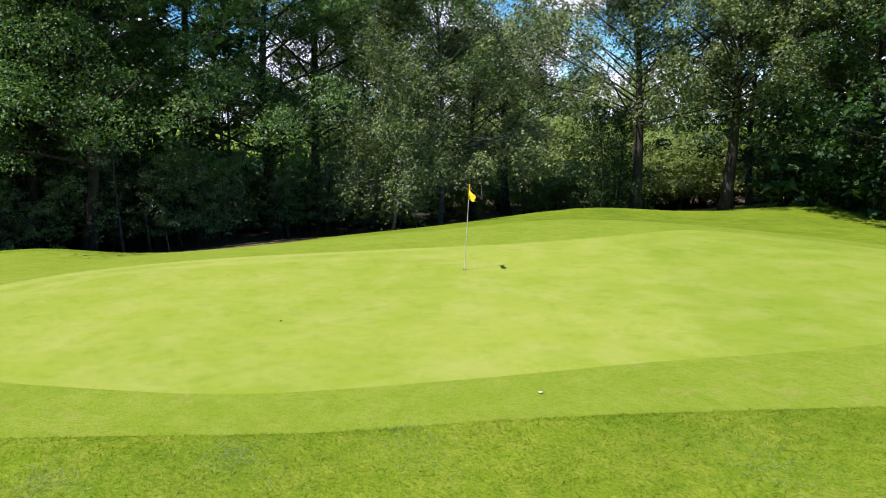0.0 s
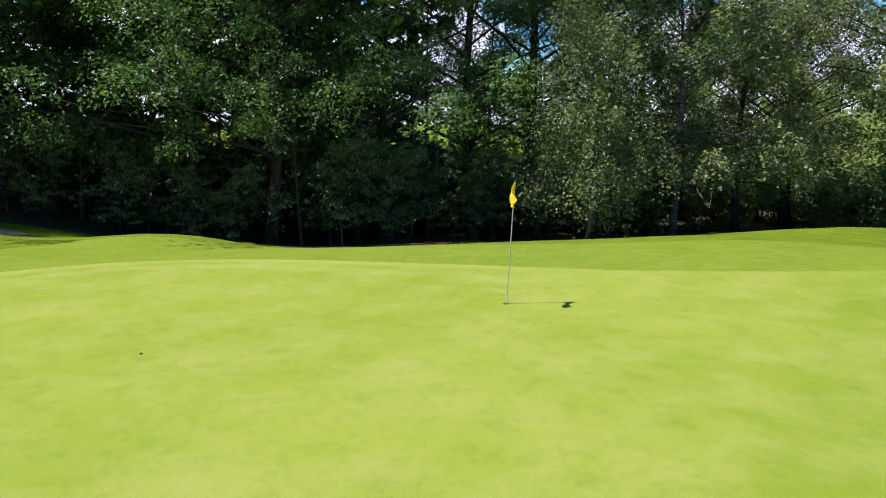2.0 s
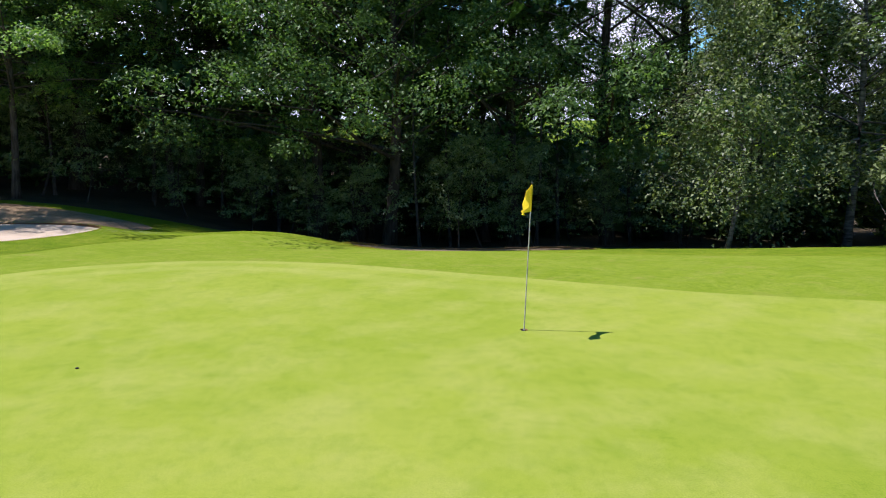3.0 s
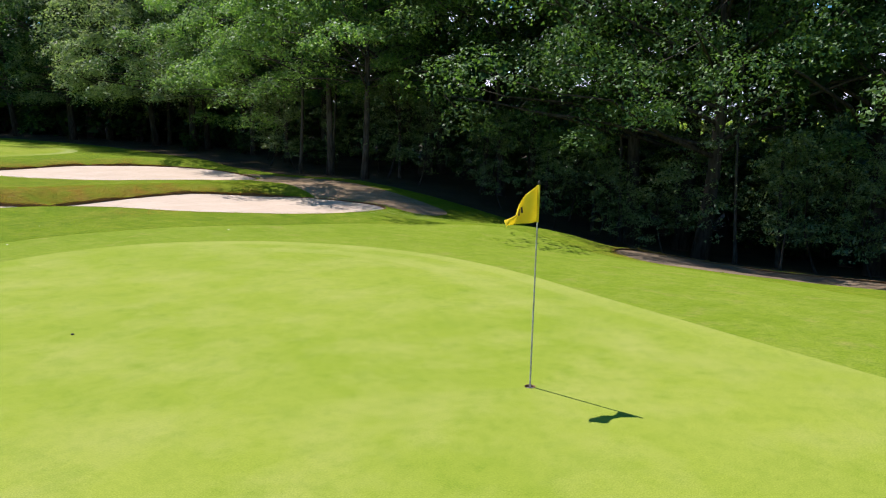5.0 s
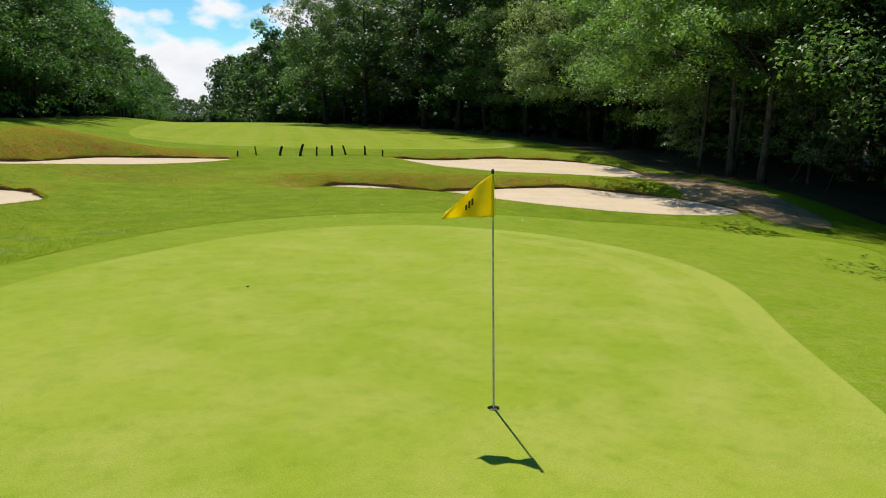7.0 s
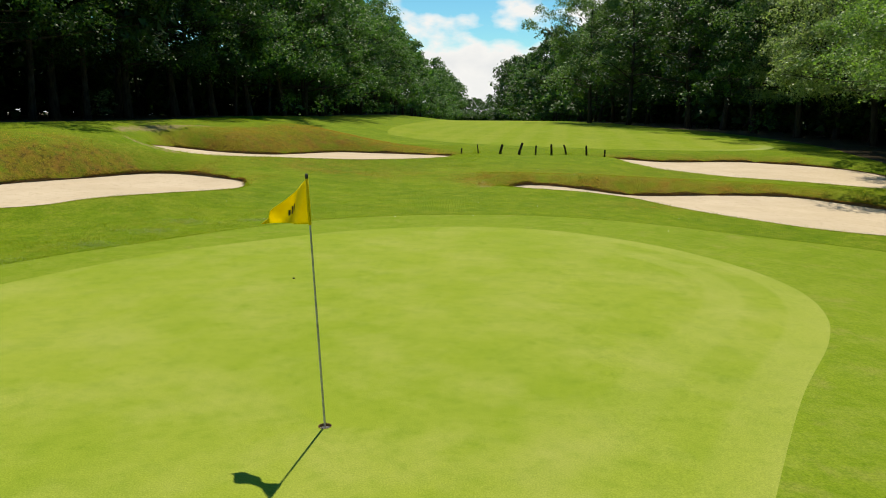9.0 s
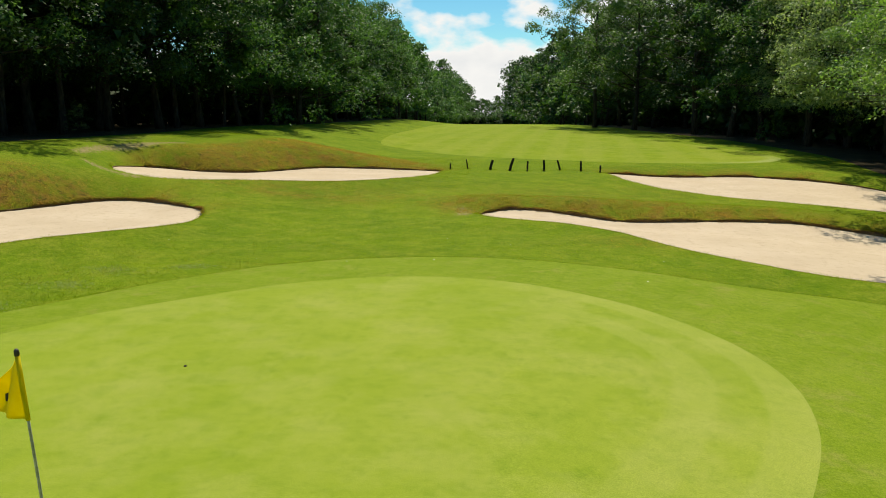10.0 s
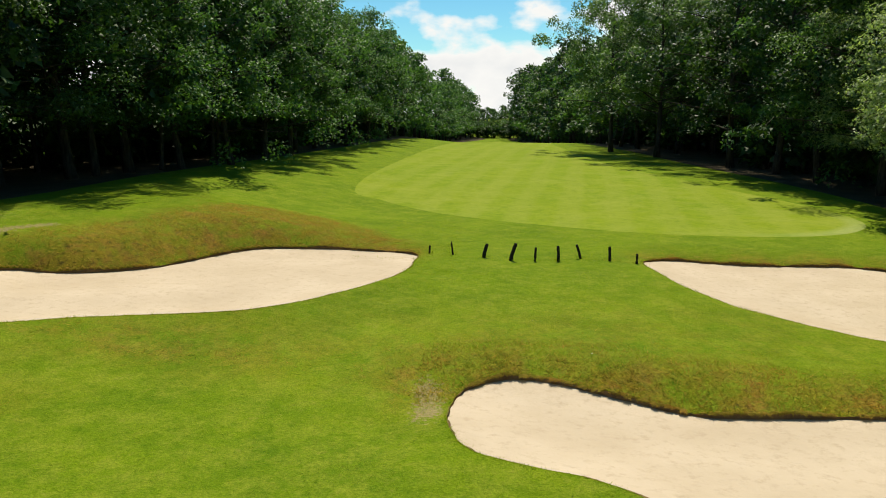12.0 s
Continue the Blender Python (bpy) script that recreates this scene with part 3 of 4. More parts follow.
def tube(bm, path, radii, sides=8, cap=True):
    """A tapered, bent round bar along a path."""
    rings = []
    for i, p in enumerate(path):
        a, b = path[max(i - 1, 0)], path[min(i + 1, len(path) - 1)]
        q = (Vector(b) - Vector(a)).to_track_quat("Z", "Y")
        rings.append([bm.verts.new(Vector(p) + q @ Vector((radii[i] * math.cos(t), radii[i] * math.sin(t), 0))) for t in np.linspace(0, 2 * math.pi, sides, endpoint=False)])
    for r, s in zip(rings, rings[1:]):
        for k in range(sides):
            bm.faces.new((r[k], r[(k + 1) % sides], s[(k + 1) % sides], s[k]))
    if cap:
        bm.faces.new(rings[-1])
        bm.faces.new(rings[0][::-1])


def foot(x, y):
    return float(land(x, y))


# ---------------------------------------------------------------- flagstick and cup
M_POLE = plain("pole_paint", (0.62, 0.60, 0.54), 0.35, 0.0, 0.5, (0.30, 0.29, 0.25), 18)
M_FLAG, _n, _l, _b = material("flag_cloth", 0.7, 0.2)
_w = noise_node(_n, _l, 14, 4, 0.6)
_c = blend(_n, _l, mapped(_n, _l, _w, 0.3, 0.7), (0.88, 0.72, 0.012), (0.94, 0.80, 0.03))
_l.new(_c, _b.inputs["Base Color"])
_t = _n.new("ShaderNodeBsdfTranslucent")
_l.new(_c, _t.inputs[0])
_x = _n.new("ShaderNodeMixShader")
_x.inputs[0].default_value = 0.5
_l.new(_b.outputs[0], _x.inputs[1])
_l.new(_t.outputs[0], _x.inputs[2])
_l.new(_x.outputs[0], _n["Material Output"].inputs[0])
M_PRINT = plain("flag_print", (0.05, 0.05, 0.03), 0.7)
M_CUP = plain("cup_plastic", (0.75, 0.75, 0.72), 0.5)

LEAN = Vector((-0.0745, -0.0839, 2.127))
flagstick = tagged(new("flagstick"), "thin pale golf flagstick leaning slightly, with a yellow flag", "flagstick")
bm = bmesh.new()
up = LEAN.normalized()
tube(bm, [up * s for s in (-0.10, 0.02, 0.5, 1.0, 1.6, 2.127)], [0.0095, 0.0095, 0.0095, 0.009, 0.008, 0.008], 10)
part("pole", bm, M_POLE, flagstick)
bm = bmesh.new()
tube(bm, [up * s for s in (2.105, 2.12, 2.135, 2.145)], [0.013, 0.014, 0.013, 0.006], 10)
part("cap", bm, plain("cap_plastic", (0.06, 0.055, 0.04), 0.5), flagstick, "small dark pole cap")
FLY = Vector((-0.94, 0.342, 0)).normalized()
SIDE = Vector((-FLY.y, FLY.x, 0))


def cloth(u, v):
    """A point of the sagging flag: u from the pole outwards, v from the bottom edge upwards."""
    h = 0.365 * (1 - 0.84 * u ** 1.05)
    low = 0.02 * u ** 1.5
    fold = 0.045 * math.sin(7.5 * u + 2.2 * v) * min(1, 3 * u) + 0.03 * math.sin(13 * u - 3 * v) * u
    return up * (2.105 - 0.365 - low) + Vector((0, 0, v * h)) + FLY * (0.008 + 0.43 * u - 0.04 * u * v) + SIDE * fold


bm = bmesh.new()
NU, NV = 28, 16
gv = [[bm.verts.new(cloth(i / NU, j / NV)) for j in range(NV + 1)] for i in range(NU + 1)]
for i in range(NU):
    for j in range(NV):
        bm.faces.new((gv[i][j], gv[i + 1][j], gv[i + 1][j + 1], gv[i][j + 1]))
flag = part("flag", bm, M_FLAG, flagstick, "sagging yellow cloth flag")
md = flag.modifiers.new("thickness", "SOLIDIFY")
md.thickness = 0.0015
bm = bmesh.new()
tube(bm, [up * s for s in (1.735, 1.85, 2.0, 2.108)], [0.0125, 0.0135, 0.0135, 0.0125], 10)
part("sleeve", bm, M_FLAG, flagstick, "yellow cloth sleeve round the pole")
bm = bmesh.new()
for u0, v0, u1, v1 in ((0.40, 0.40, 0.41, 0.64), (0.46, 0.32, 0.47, 0.60), (0.52, 0.28, 0.53, 0.50)):
    for sgn in (1, -1):
        q = []
        for u_, v_ in ((u0, v0), (u1, v1)):
            q += [cloth(u_ - 0.02, v_) + SIDE * 0.004 * sgn, cloth(u_ + 0.02, v_) + SIDE * 0.004 * sgn]
        vs = [bm.verts.new(p) for p in (q[0], q[1], q[3], q[2])]
        bm.faces.new(vs)
part("mark", bm, M_PRINT, flag, "dark printed mark")

cup = tagged(new("hole_cup"), "white-lined hole cut in the green round the flagstick", "golf hole")
bm = bmesh.new()
rings = []
for z_, r_ in ((-0.022, CUP_R + 0.001), (-0.13, CUP_R + 0.001), (-0.13, 0.0005)):
    rings.append([bm.verts.new((r_ * math.cos(a), r_ * math.sin(a), z_)) for a in np.linspace(0, 2 * math.pi, 20, endpoint=False)])
for r_, s_ in zip(rings, rings[1:]):
    for k in range(20):
        bm.faces.new((r_[k], r_[(k + 1) % 20], s_[(k + 1) % 20], s_[k]))
part("liner", bm, M_CUP, cup)
bm = bmesh.new()
rings = [[bm.verts.new((r_ * math.cos(a), r_ * math.sin(a), z_)) for a in np.linspace(0, 2 * math.pi, 20, endpoint=False)] for z_, r_ in ((0.003, CUP_R + 0.004), (0.001, CUP_R - 0.001), (-0.024, CUP_R - 0.001))]
for r_, s_ in zip(rings, rings[1:]):
    for k in range(20):
        bm.faces.new((r_[k], r_[(k + 1) % 20], s_[(k + 1) % 20], s_[k]))
part("soil_rim", bm, M_LIP, cup, "dark cut earth rim")

# ---------------------------------------------------------------- posts across the fairway's end
M_POST = bark("post_wood", (0.012, 0.011, 0.010), (0.045, 0.04, 0.034), (1, 1, 0.15), 30)
POSTS = [(-0.11, 36.1, 0.38, 0.04, 2), (0.86, 35.6, 0.54, 0.035, -6), (2.03, 35.15, 0.55, 0.07, 10), (3.04, 34.65, 0.66, 0.07, 12), (3.94, 34.65, 0.54, 0.05, 2),
         (4.81, 34.7, 0.60, 0.06, -2), (5.69, 35.3, 0.56, 0.05, -13), (6.74, 35.1, 0.56, 0.055, -3), (7.67, 34.9, 0.42, 0.05, 1)]
for i, (x, y, h, r, tilt) in enumerate(POSTS):
    rng = np.random.default_rng(40 + i)
    bm = bmesh.new()
    s = math.tan(radians(tilt * 0.8))
    tube(bm, [(s * t * h * (1 + 0.5 * t) + rng.normal() * 0.006, rng.normal() * 0.008, t * h - 0.1) for t in (0, 0.2, 0.45, 0.7, 0.93, 1.0, 1.13)],
         [r * 1.1, r * 1.05, r, r * 0.95, r * 0.98, r * 0.95, r * 0.8], 9)
    me = bpy.data.meshes.new("wooden_post")
    bm.to_mesh(me)
    bm.free()
    me.materials.append(M_POST)
    ob = new("wooden_post", me)
    ob.location = (x, y, foot(x, y))
    tagged(ob, "short weathered dark wooden post standing crooked in grass", "post", "row of posts")


# ---------------------------------------------------------------- trees
def leaves_mesh(name, centres, spread, count, size, mat, rng, droop=0.0, flat=0.45, shell=False):
    """Many small pointed leaves gathered in clumps round the given centres."""
    k = rng.integers(0, len(centres), count)
    c = np.asarray(centres)[k]
    sp = np.asarray(spread)[k][:, None]
    d = rng.normal(size=(count, 3))
    d /= np.linalg.norm(d, axis=1)[:, None]
    r = rng.uniform(0.1, 1.0, (count, 1)) ** 0.5
    if shell:
        d[:, 2] = np.where(d[:, 2] < -0.45, -d[:, 2], d[:, 2])
        r = np.where(rng.uniform(size=(count, 1)) < 0.7, rng.uniform(0.7, 1.05, (count, 1)), r)
        r = r * (1 + 0.3 * np.sin(d[:, :1] * 7 + k[:, None]) * np.sin(d[:, 1:2] * 6 + 2 * k[:, None]))
    off = d * r * sp * np.array([1, 1, flat])
    off[:, 2] -= droop * (np.hypot(off[:, 0], off[:, 1]) / sp[:, 0]) ** 2 * sp[:, 0]
    p = c + off
    away = c * np.array([1, 1, 0])
    away /= np.linalg.norm(away, axis=1)[:, None] + 1e-6
    nrm = away * 0.3 + rng.normal(size=(count, 3)) * 0.5 + np.array([0, 0, 0.8])
    if shell:
        nrm = d * 0.4 + rng.normal(size=(count, 3)) * 0.4 + np.array([0, 0, 0.75])
    nrm /= np.linalg.norm(nrm, axis=1)[:, None]
    a = np.cross(nrm, rng.normal(size=(count, 3)))
    a /= np.linalg.norm(a, axis=1)[:, None]
    if droop:
        a[:, 2] -= 0.5
        a /= np.linalg.norm(a, axis=1)[:, None]
    b = np.cross(nrm, a)
    s = size * rng.uniform(0.6, 1.35, (count, 1))
    v = np.empty((count, 3, 3))
    v[:, 0], v[:, 1], v[:, 2] = p + b * s * 0.4 - a * s * 0.3, p - b * s * 0.4 - a * s * 0.2, p + a * s * 0.75
    me = bpy.data.meshes.new(name)
    me.vertices.add(count * 3)
    me.vertices.foreach_set("co", v.ravel())
    me.loops.add(count * 3)
    me.loops.foreach_set("vertex_index", np.arange(count * 3))
    me.polygons.add(count)
    me.polygons.foreach_set("loop_start", np.arange(0, count * 3, 3))
    me.polygons.foreach_set("loop_total", np.full(count, 3))
    me.materials.append(mat)
    me.update()
    me.validate()
    return me


def tree(seed, height, clear, radius, limbs, leaf, leaf_size, leaves, bark_mat, girth, lean=0.0, droop=0.0, low_side=None, clump=1.25, twigs=3, out=0.0, flat=0.45, shell=False, skirt=0.0, steep=0.0):
    """A tapered bent trunk, limbs with side branches, and clumps of leaves along them. low_side: how low the boughs hang; out: how much further they reach towards +x; skirt: how far the crown is widest near its foot; steep: how much more the limbs rise."""
    rng = np.random.default_rng(seed)
    top = new("tree")
    bm = bmesh.new()
    bend = rng.normal(size=2) * 0.25
    path, rad = [], []
    for t in np.linspace(0, 1, 11):
        path.append(np.array([lean * t * height + bend[0] * math.sin(3 * t) * 1.2, bend[1] * math.sin(4 * t) * 1.2, t * height * 0.93 - 0.15]))
        rad.append(girth * ((1 - t) ** 0.8 * 0.9 + 0.06) * (1.35 if t == 0 else 1.0))
    tube(bm, path, rad, 10)
    centres, spread = [], []
    for i in range(limbs):
        t = clear + (0.97 - clear) * ((i + rng.uniform(0, 0.9)) / limbs) ** (1 + 0.35 * skirt)
        az = i * 2.4 + rng.uniform(-0.5, 0.5)
        f = (t - clear) / (1 - clear)
        reach = radius * (0.55 + 0.75 * math.sin(math.pi * min(1, 0.22 + 0.78 * f)) - 0.35 * f) * rng.uniform(0.75, 1.15)
        reach = (reach * (1 - skirt) + skirt * radius * (1.0 - 0.62 * f) * rng.uniform(0.85, 1.08)) * (1 + out * math.cos(az))
        rise_cut = 1 - 0.25 * skirt * (1 - f)
        rise = (rng.uniform(0.12, 0.5) + 0.5 * f + steep) * rise_cut
        if low_side and f < 0.35 and rng.uniform() < 0.5:
            rise = -low_side * rng.uniform(0.0, 1.0)
        k = t * 10
        k0 = int(min(k, 9))
        base = path[k0] + (path[k0 + 1] - path[k0]) * (k - k0)
        d = np.array([math.cos(az), math.sin(az), rise])
        pts = [base + d * reach * s + np.array([0, 0, -0.12 * reach * s * s]) + rng.normal(size=3) * 0.12 * (s > 0) for s in (0, 0.35, 0.7, 1.0)]
        r0 = (0.36 if girth < 0.3 else 0.26) * girth * (1 - 0.7 * t)
        tube(bm, pts, [r0, r0 * 0.75, r0 * 0.45, r0 * 0.15], 6, False)
        for s in ((0.5, 0.77, 1.0) if shell else (0.36, 0.55, 0.72, 0.87, 1.0)):
            j = pts[1] + (pts[2] - pts[1]) * ((s - 0.35) / 0.35) if s < 0.7 else pts[2] + (pts[3] - pts[2]) * ((s - 0.7) / 0.3)
            for _ in range(twigs):
                e = j + np.clip(rng.normal(size=3), -1.4, 1.4) * np.array([1, 1, 0.85 if shell else 0.75]) * min(reach * 0.25, 1.3)
                if twigs > 2 or shell:
                    tube(bm, [j, e], [r0 * 0.25, r0 * 0.06], 3, False)
                centres.append(e)
                spread.append(clump * rng.uniform(0.55, 1.15))
    for _ in range(6):
        centres.append(path[-1] + np.clip(rng.normal(size=3), -1, 1) * (0.8, 0.8, 0.6))
        spread.append(clump)
    part("trunk", bm, bark_mat, top)
    me = leaves_mesh("crown", centres, spread, leaves, leaf_size, leaf, rng, droop, flat, shell)
    crown = new("crown", me)
    crown.parent = top
    return top


def bush(seed, size, leaf, leaf_size, leaves, bark_mat, full=False):
    rng = np.random.default_rng(seed)
    top = new("bush")
    bm = bmesh.new()
    centres, spread = [], []
    for i in range(16):
        az, h = i * 2.4, rng.uniform(0.35, 1.0) * size
        r = rng.uniform(0.1, 0.55) * size
        e = np.array([math.cos(az) * r, math.sin(az) * r, h])
        tube(bm, [(0.1 * math.cos(az), 0.1 * math.sin(az), -0.1), e * 0.55 + (0, 0, 0.1), e], [0.03, 0.02, 0.008], 3, False)
        centres += [e, e * 0.7 + rng.normal(size=3) * 0.12 * size]
        spread += [size * rng.uniform(0.2, 0.34)] * 2
    part("stem", bm, bark_mat, top)
    crown = new("leaves", leaves_mesh("leaves", centres, spread, leaves, leaf_size, leaf, rng, flat=0.85 if full else 0.45, shell=full))
    crown.parent = top
    return top


def place(src, spots, rng, label, category, group, lo=0.88, hi=1.12, turn=None):
    """Copies of a tree or bush, each turned and sized a little differently."""
    for x, y in spots:
        s = rng.uniform(lo, hi)
        a = rng.uniform(0, 2 * math.pi) if turn is None else turn + rng.uniform(-0.7, 0.7)
        src.scale = (s, s, s * rng.uniform(0.94, 1.08))
        ob = copy_thing(src, Matrix.Translation((x, y, foot(x, y))) @ Matrix.Rotation(a, 4, "Z"))
        tagged(ob, label, category, group)
    src.scale = (1, 1, 1)


THICKET = []


def thicket(spots, lo, hi):
    """Notes where a dense shrub of the undergrowth stands and how large it is."""
    for x, y in spots:
        THICKET.append((int(rng.integers(2)), x, y, rng.uniform(lo, hi), rng.uniform(0, 2 * math.pi)))


def build_thicket(sources):
    """All the undergrowth deep in the wood as one uncounted mass of stems and leaves."""
    verts, faces, mats, start = [], [], [], 0
    for kind, x, y, size, turn in THICKET:
        c, s = math.cos(turn) * size, math.sin(turn) * size
        for slot, name in ((0, "stem"), (1, "leaves")):
            me = [o for o in sources[kind].children if o.name.startswith(name)][0].data
            co = np.empty(len(me.vertices) * 3, np.float32)
            me.vertices.foreach_get("co", co)
            co = co.reshape(-1, 3)
            verts.append(np.column_stack([x + c * co[:, 0] - s * co[:, 1], y + s * co[:, 0] + c * co[:, 1], foot(x, y) + size * co[:, 2]]))
            faces += [[start + i for i in p.vertices] for p in me.polygons]
            mats += [slot] * len(me.polygons)
            start += len(co)
    me = bpy.data.meshes.new("woodland_thicket")
    me.from_pydata(np.concatenate(verts).tolist(), [], faces)
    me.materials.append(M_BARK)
    # the wood's inner shade is put into these leaves' colour
    me.materials.append(M_LEAF_SHADE)
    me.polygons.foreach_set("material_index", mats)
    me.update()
    tagged(new("woodland_thicket", me), "dense undergrowth of shrubs inside the woods, leaves coloured dark for shade", "undergrowth", kind="stuff")


def drop(top):
    for o in [*top.children_recursive, top]:
        bpy.data.objects.remove(o)


rng = np.random.default_rng(11)
oak = [tree(21 + i, 17 + i, 0.22, 6.2, (36, 32, 32)[i], M_LEAF_OAK, 0.108, (43000, 40000, 40000)[i], M_BARK, 0.27, 0.01, 0.25, None, 1.2, 1, 0.12, 0.6, True, 0.7, 0.2) for i in range(3)]
hornbeam = [tree(31 + i, 15.5, (0.3, 0.3, 0.47)[i], 6.6, (36, 36, 30)[i], M_LEAF_LIGHT, 0.108, (68000, 68000, 56000)[i], M_BARK_GREY, 0.17, 0.02, 0.2, None, 1.25, 1, (0.14, 0.22, 0.1)[i], 0.5, True, 1.0) for i in range(3)]
lime = [tree(36 + i, 15, 0.2, 6.0, 34, M_LEAF_PALE, 0.118, 50000, M_BARK, 0.22, 0.02, 0.25, None, 1.3, 1, 0.12, 0.5, True, 0.9) for i in range(2)]
birch = [tree(41 + i, 16.5, (0.22, 0.25, 0.4)[i], (6.6, 6.6, 7.4)[i], (40, 36, 42)[i], M_LEAF_GREY, (0.165, 0.155, 0.18)[i], (50000, 38000, 48000)[i], (M_BARK_PALE, M_BARK, M_BARK)[i], (0.2, 0.34, 0.42)[i], 0.03, (0.55, 0.55, 0.6)[i], (0.1, 0.1, None)[i], (1.15, 1.15, 1.4)[i], 1, 0.1, 1.0, True, (0.45, 0.45, 0.15)[i], 0.2) for i in range(3)]
mid = [tree(91 + i, 17, 0.16, 5.2, 28, (M_LEAF_SHADE, M_LEAF_FAR)[i % 2], 0.245, 12500, M_BARK, 0.26, 0.01, 0.2, None, 1.25, 1, (0.05, 0.15)[i % 2], 0.75, True, (0.2, 0.4)[i % 2]) for i in range(4)]
west_oak = [tree(121 + i, 17, 0.2, 6.2, 34, (M_LEAF_SHADE, M_LEAF_FAR)[i], 0.145, 40000, M_BARK, 0.24, 0.01, 0.3, None, 1.25, 1, 0.02, 0.7, True, 0.5) for i in range(2)]
inner = [tree(51 + i, 17, 0.26, 4.6, 16, M_LEAF_SHADE, 0.62, 1950, M_BARK, 0.2, 0.0, 0.1, clump=1.5, twigs=1) for i in range(3)]
far = [tree(61 + i, 17.5, 0.12, 4.8, 24, (M_LEAF_SHADE, M_LEAF_FAR)[i % 2], 0.53, 2700, M_BARK, 0.24, 0.0, 0.1, clump=1.1, twigs=1, flat=0.9, shell=True, skirt=0.5) for i in range(4)]
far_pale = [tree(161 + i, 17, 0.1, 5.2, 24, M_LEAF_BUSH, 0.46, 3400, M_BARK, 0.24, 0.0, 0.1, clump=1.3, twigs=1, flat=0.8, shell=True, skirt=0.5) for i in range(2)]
sapling = [tree(101 + i, 6, 0.2, 1.7, 16, M_LEAF_SAPLING, 0.1, 4600, M_BARK, 0.05, 0.02, 0.3, None, 0.42, 2) for i in range(3)]
young_birch = [tree(131, 9.0, 0.16, 2.8, 24, M_LEAF_GREY, 0.105, 17000, M_BARK_PALE, 0.09, 0.02, 0.7, None, 0.55, 3, 0.0, 1.4, True, 0.6)]
slender = [tree(111 + i, 14.5, 0.5, 2.4, 14, M_LEAF_OAK, 0.115, 9000, M_BARK_GREY, 0.085, 0.03, 0.2, None, 0.6, 2, 0.0, 0.8, True) for i in range(2)]
shrub = [bush(71 + i, 2.2, M_LEAF_SHADE, 0.4, 340, M_BARK) for i in range(2)]
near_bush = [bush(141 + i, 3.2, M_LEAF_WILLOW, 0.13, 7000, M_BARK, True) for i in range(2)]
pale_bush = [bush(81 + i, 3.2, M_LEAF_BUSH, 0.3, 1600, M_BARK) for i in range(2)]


def edge_x(y):
    """Where the eastern wood begins."""
    return float(np.interp(y, [-60, -30, -17, 0, 12, 28, 36, 48, 60, 90, 130, 200, 260], [24, 23, 23.5, 21.2, 22.6, 21.4, 22.4, 25, 24, 20, 18, 11, 6]))


def west_x(y):
    return float(np.interp(y, [8, 20, 30, 42, 48, 56, 63, 80, 100, 130, 200, 260], [-21, -21.5, -21.2, -20.5, -18.2, -15.6, -15.0, -14.8, -14.2, -13.5, -11, -8]))


# eastern wood beside the green
for src, spots in ((oak, [(21.5, 4.3), (23.2, -1.3), (23.2, 7.6), (25.2, 6.2), (23.6, -5.6), (26.2, -9.2)]),
                   (lime, [(27.0, 41.6), (28.0, 47.4), (28.6, 54.6)]), (oak, [(26, 20.4), (28.5, 38), (29, 58)])):
    for i, p in enumerate(spots):
        text = {"oak": "tall oak-like tree at the wood's edge, dark beneath", "lime": "pale green spreading tree at the wood's edge"}
        place(src[i % len(src)], [p], rng, text["oak" if src is oak else "lime"], "tree", "woodland trees", 1.08, 1.24, turn=math.pi)
for k, (x, y), size in ((0, (24.6, 29.6), 0.82), (0, (21.8, 23.4), 1.06), (2, (25.4, 15.2), 1.08), (0, (26.4, 34.6), 0.9), (1, (21.0, 20.4), 1.0)):
    place(hornbeam[k], [(x, y)], rng, "light green tree leaning out over the bunkers", "tree", "woodland trees", size, size + 0.06, turn=math.pi)
place(birch[0], [(22.4, -15.8), (28.9, -14.2)], rng, "birch with drooping grey-green foliage beside the green", "tree", "birch trees", turn=math.pi * 0.8)
place(birch[2], [(18.1, -29), (13.2, -31.8), (7.4, -34.5)], rng, "birch with a thick dark trunk and drooping grey-green foliage", "tree", "birch trees", 0.98, 1.06, turn=math.pi * 0.7)
place(birch[1], [(34, -20), (30.5, -25)], rng, "birch with drooping grey-green foliage beside the green", "tree", "birch trees", 0.92, 1.06, turn=math.pi * 0.7)
place(birch[2], [(32.5, -30.2)], rng, "birch with drooping grey-green foliage beside the green", "tree", "birch trees", 0.92, 1.06)
place(young_birch[0], [(16.6, -8.6)], rng, "young birch with pale drooping leaves beside the green", "tree", "birch trees", 0.95, 1.05)
place(mid[2], [(5.5, -34), (0.5, -31), (17, -41), (8.5, -39)], rng, "tall dark tree behind the green's far bank", "tree", "woodland trees")
for x, y in ((38, 1), (20, -47), (10, -44), (2, -41), (-6, -38)):
    place(inner[int(rng.integers(3))], [(x, y)], rng, "slender woodland tree standing in deep shade", "tree", "woodland trees")
place(slender[0], [(21.4, 25.2)], rng, "slender woodland tree standing in deep shade", "tree", "woodland trees")
for row, gap, south in ((5.5, 4.6, 1), (11, 5.2, 4)):
    for y in np.arange(south, 50, gap):
        x = edge_x(y) + row + rng.uniform(-1.2, 1.2)
        place(inner[int(rng.integers(3))], [(x, y + rng.uniform(-1.2, 1.2))], rng, "slender woodland tree standing in deep shade", "tree", "woodland trees")
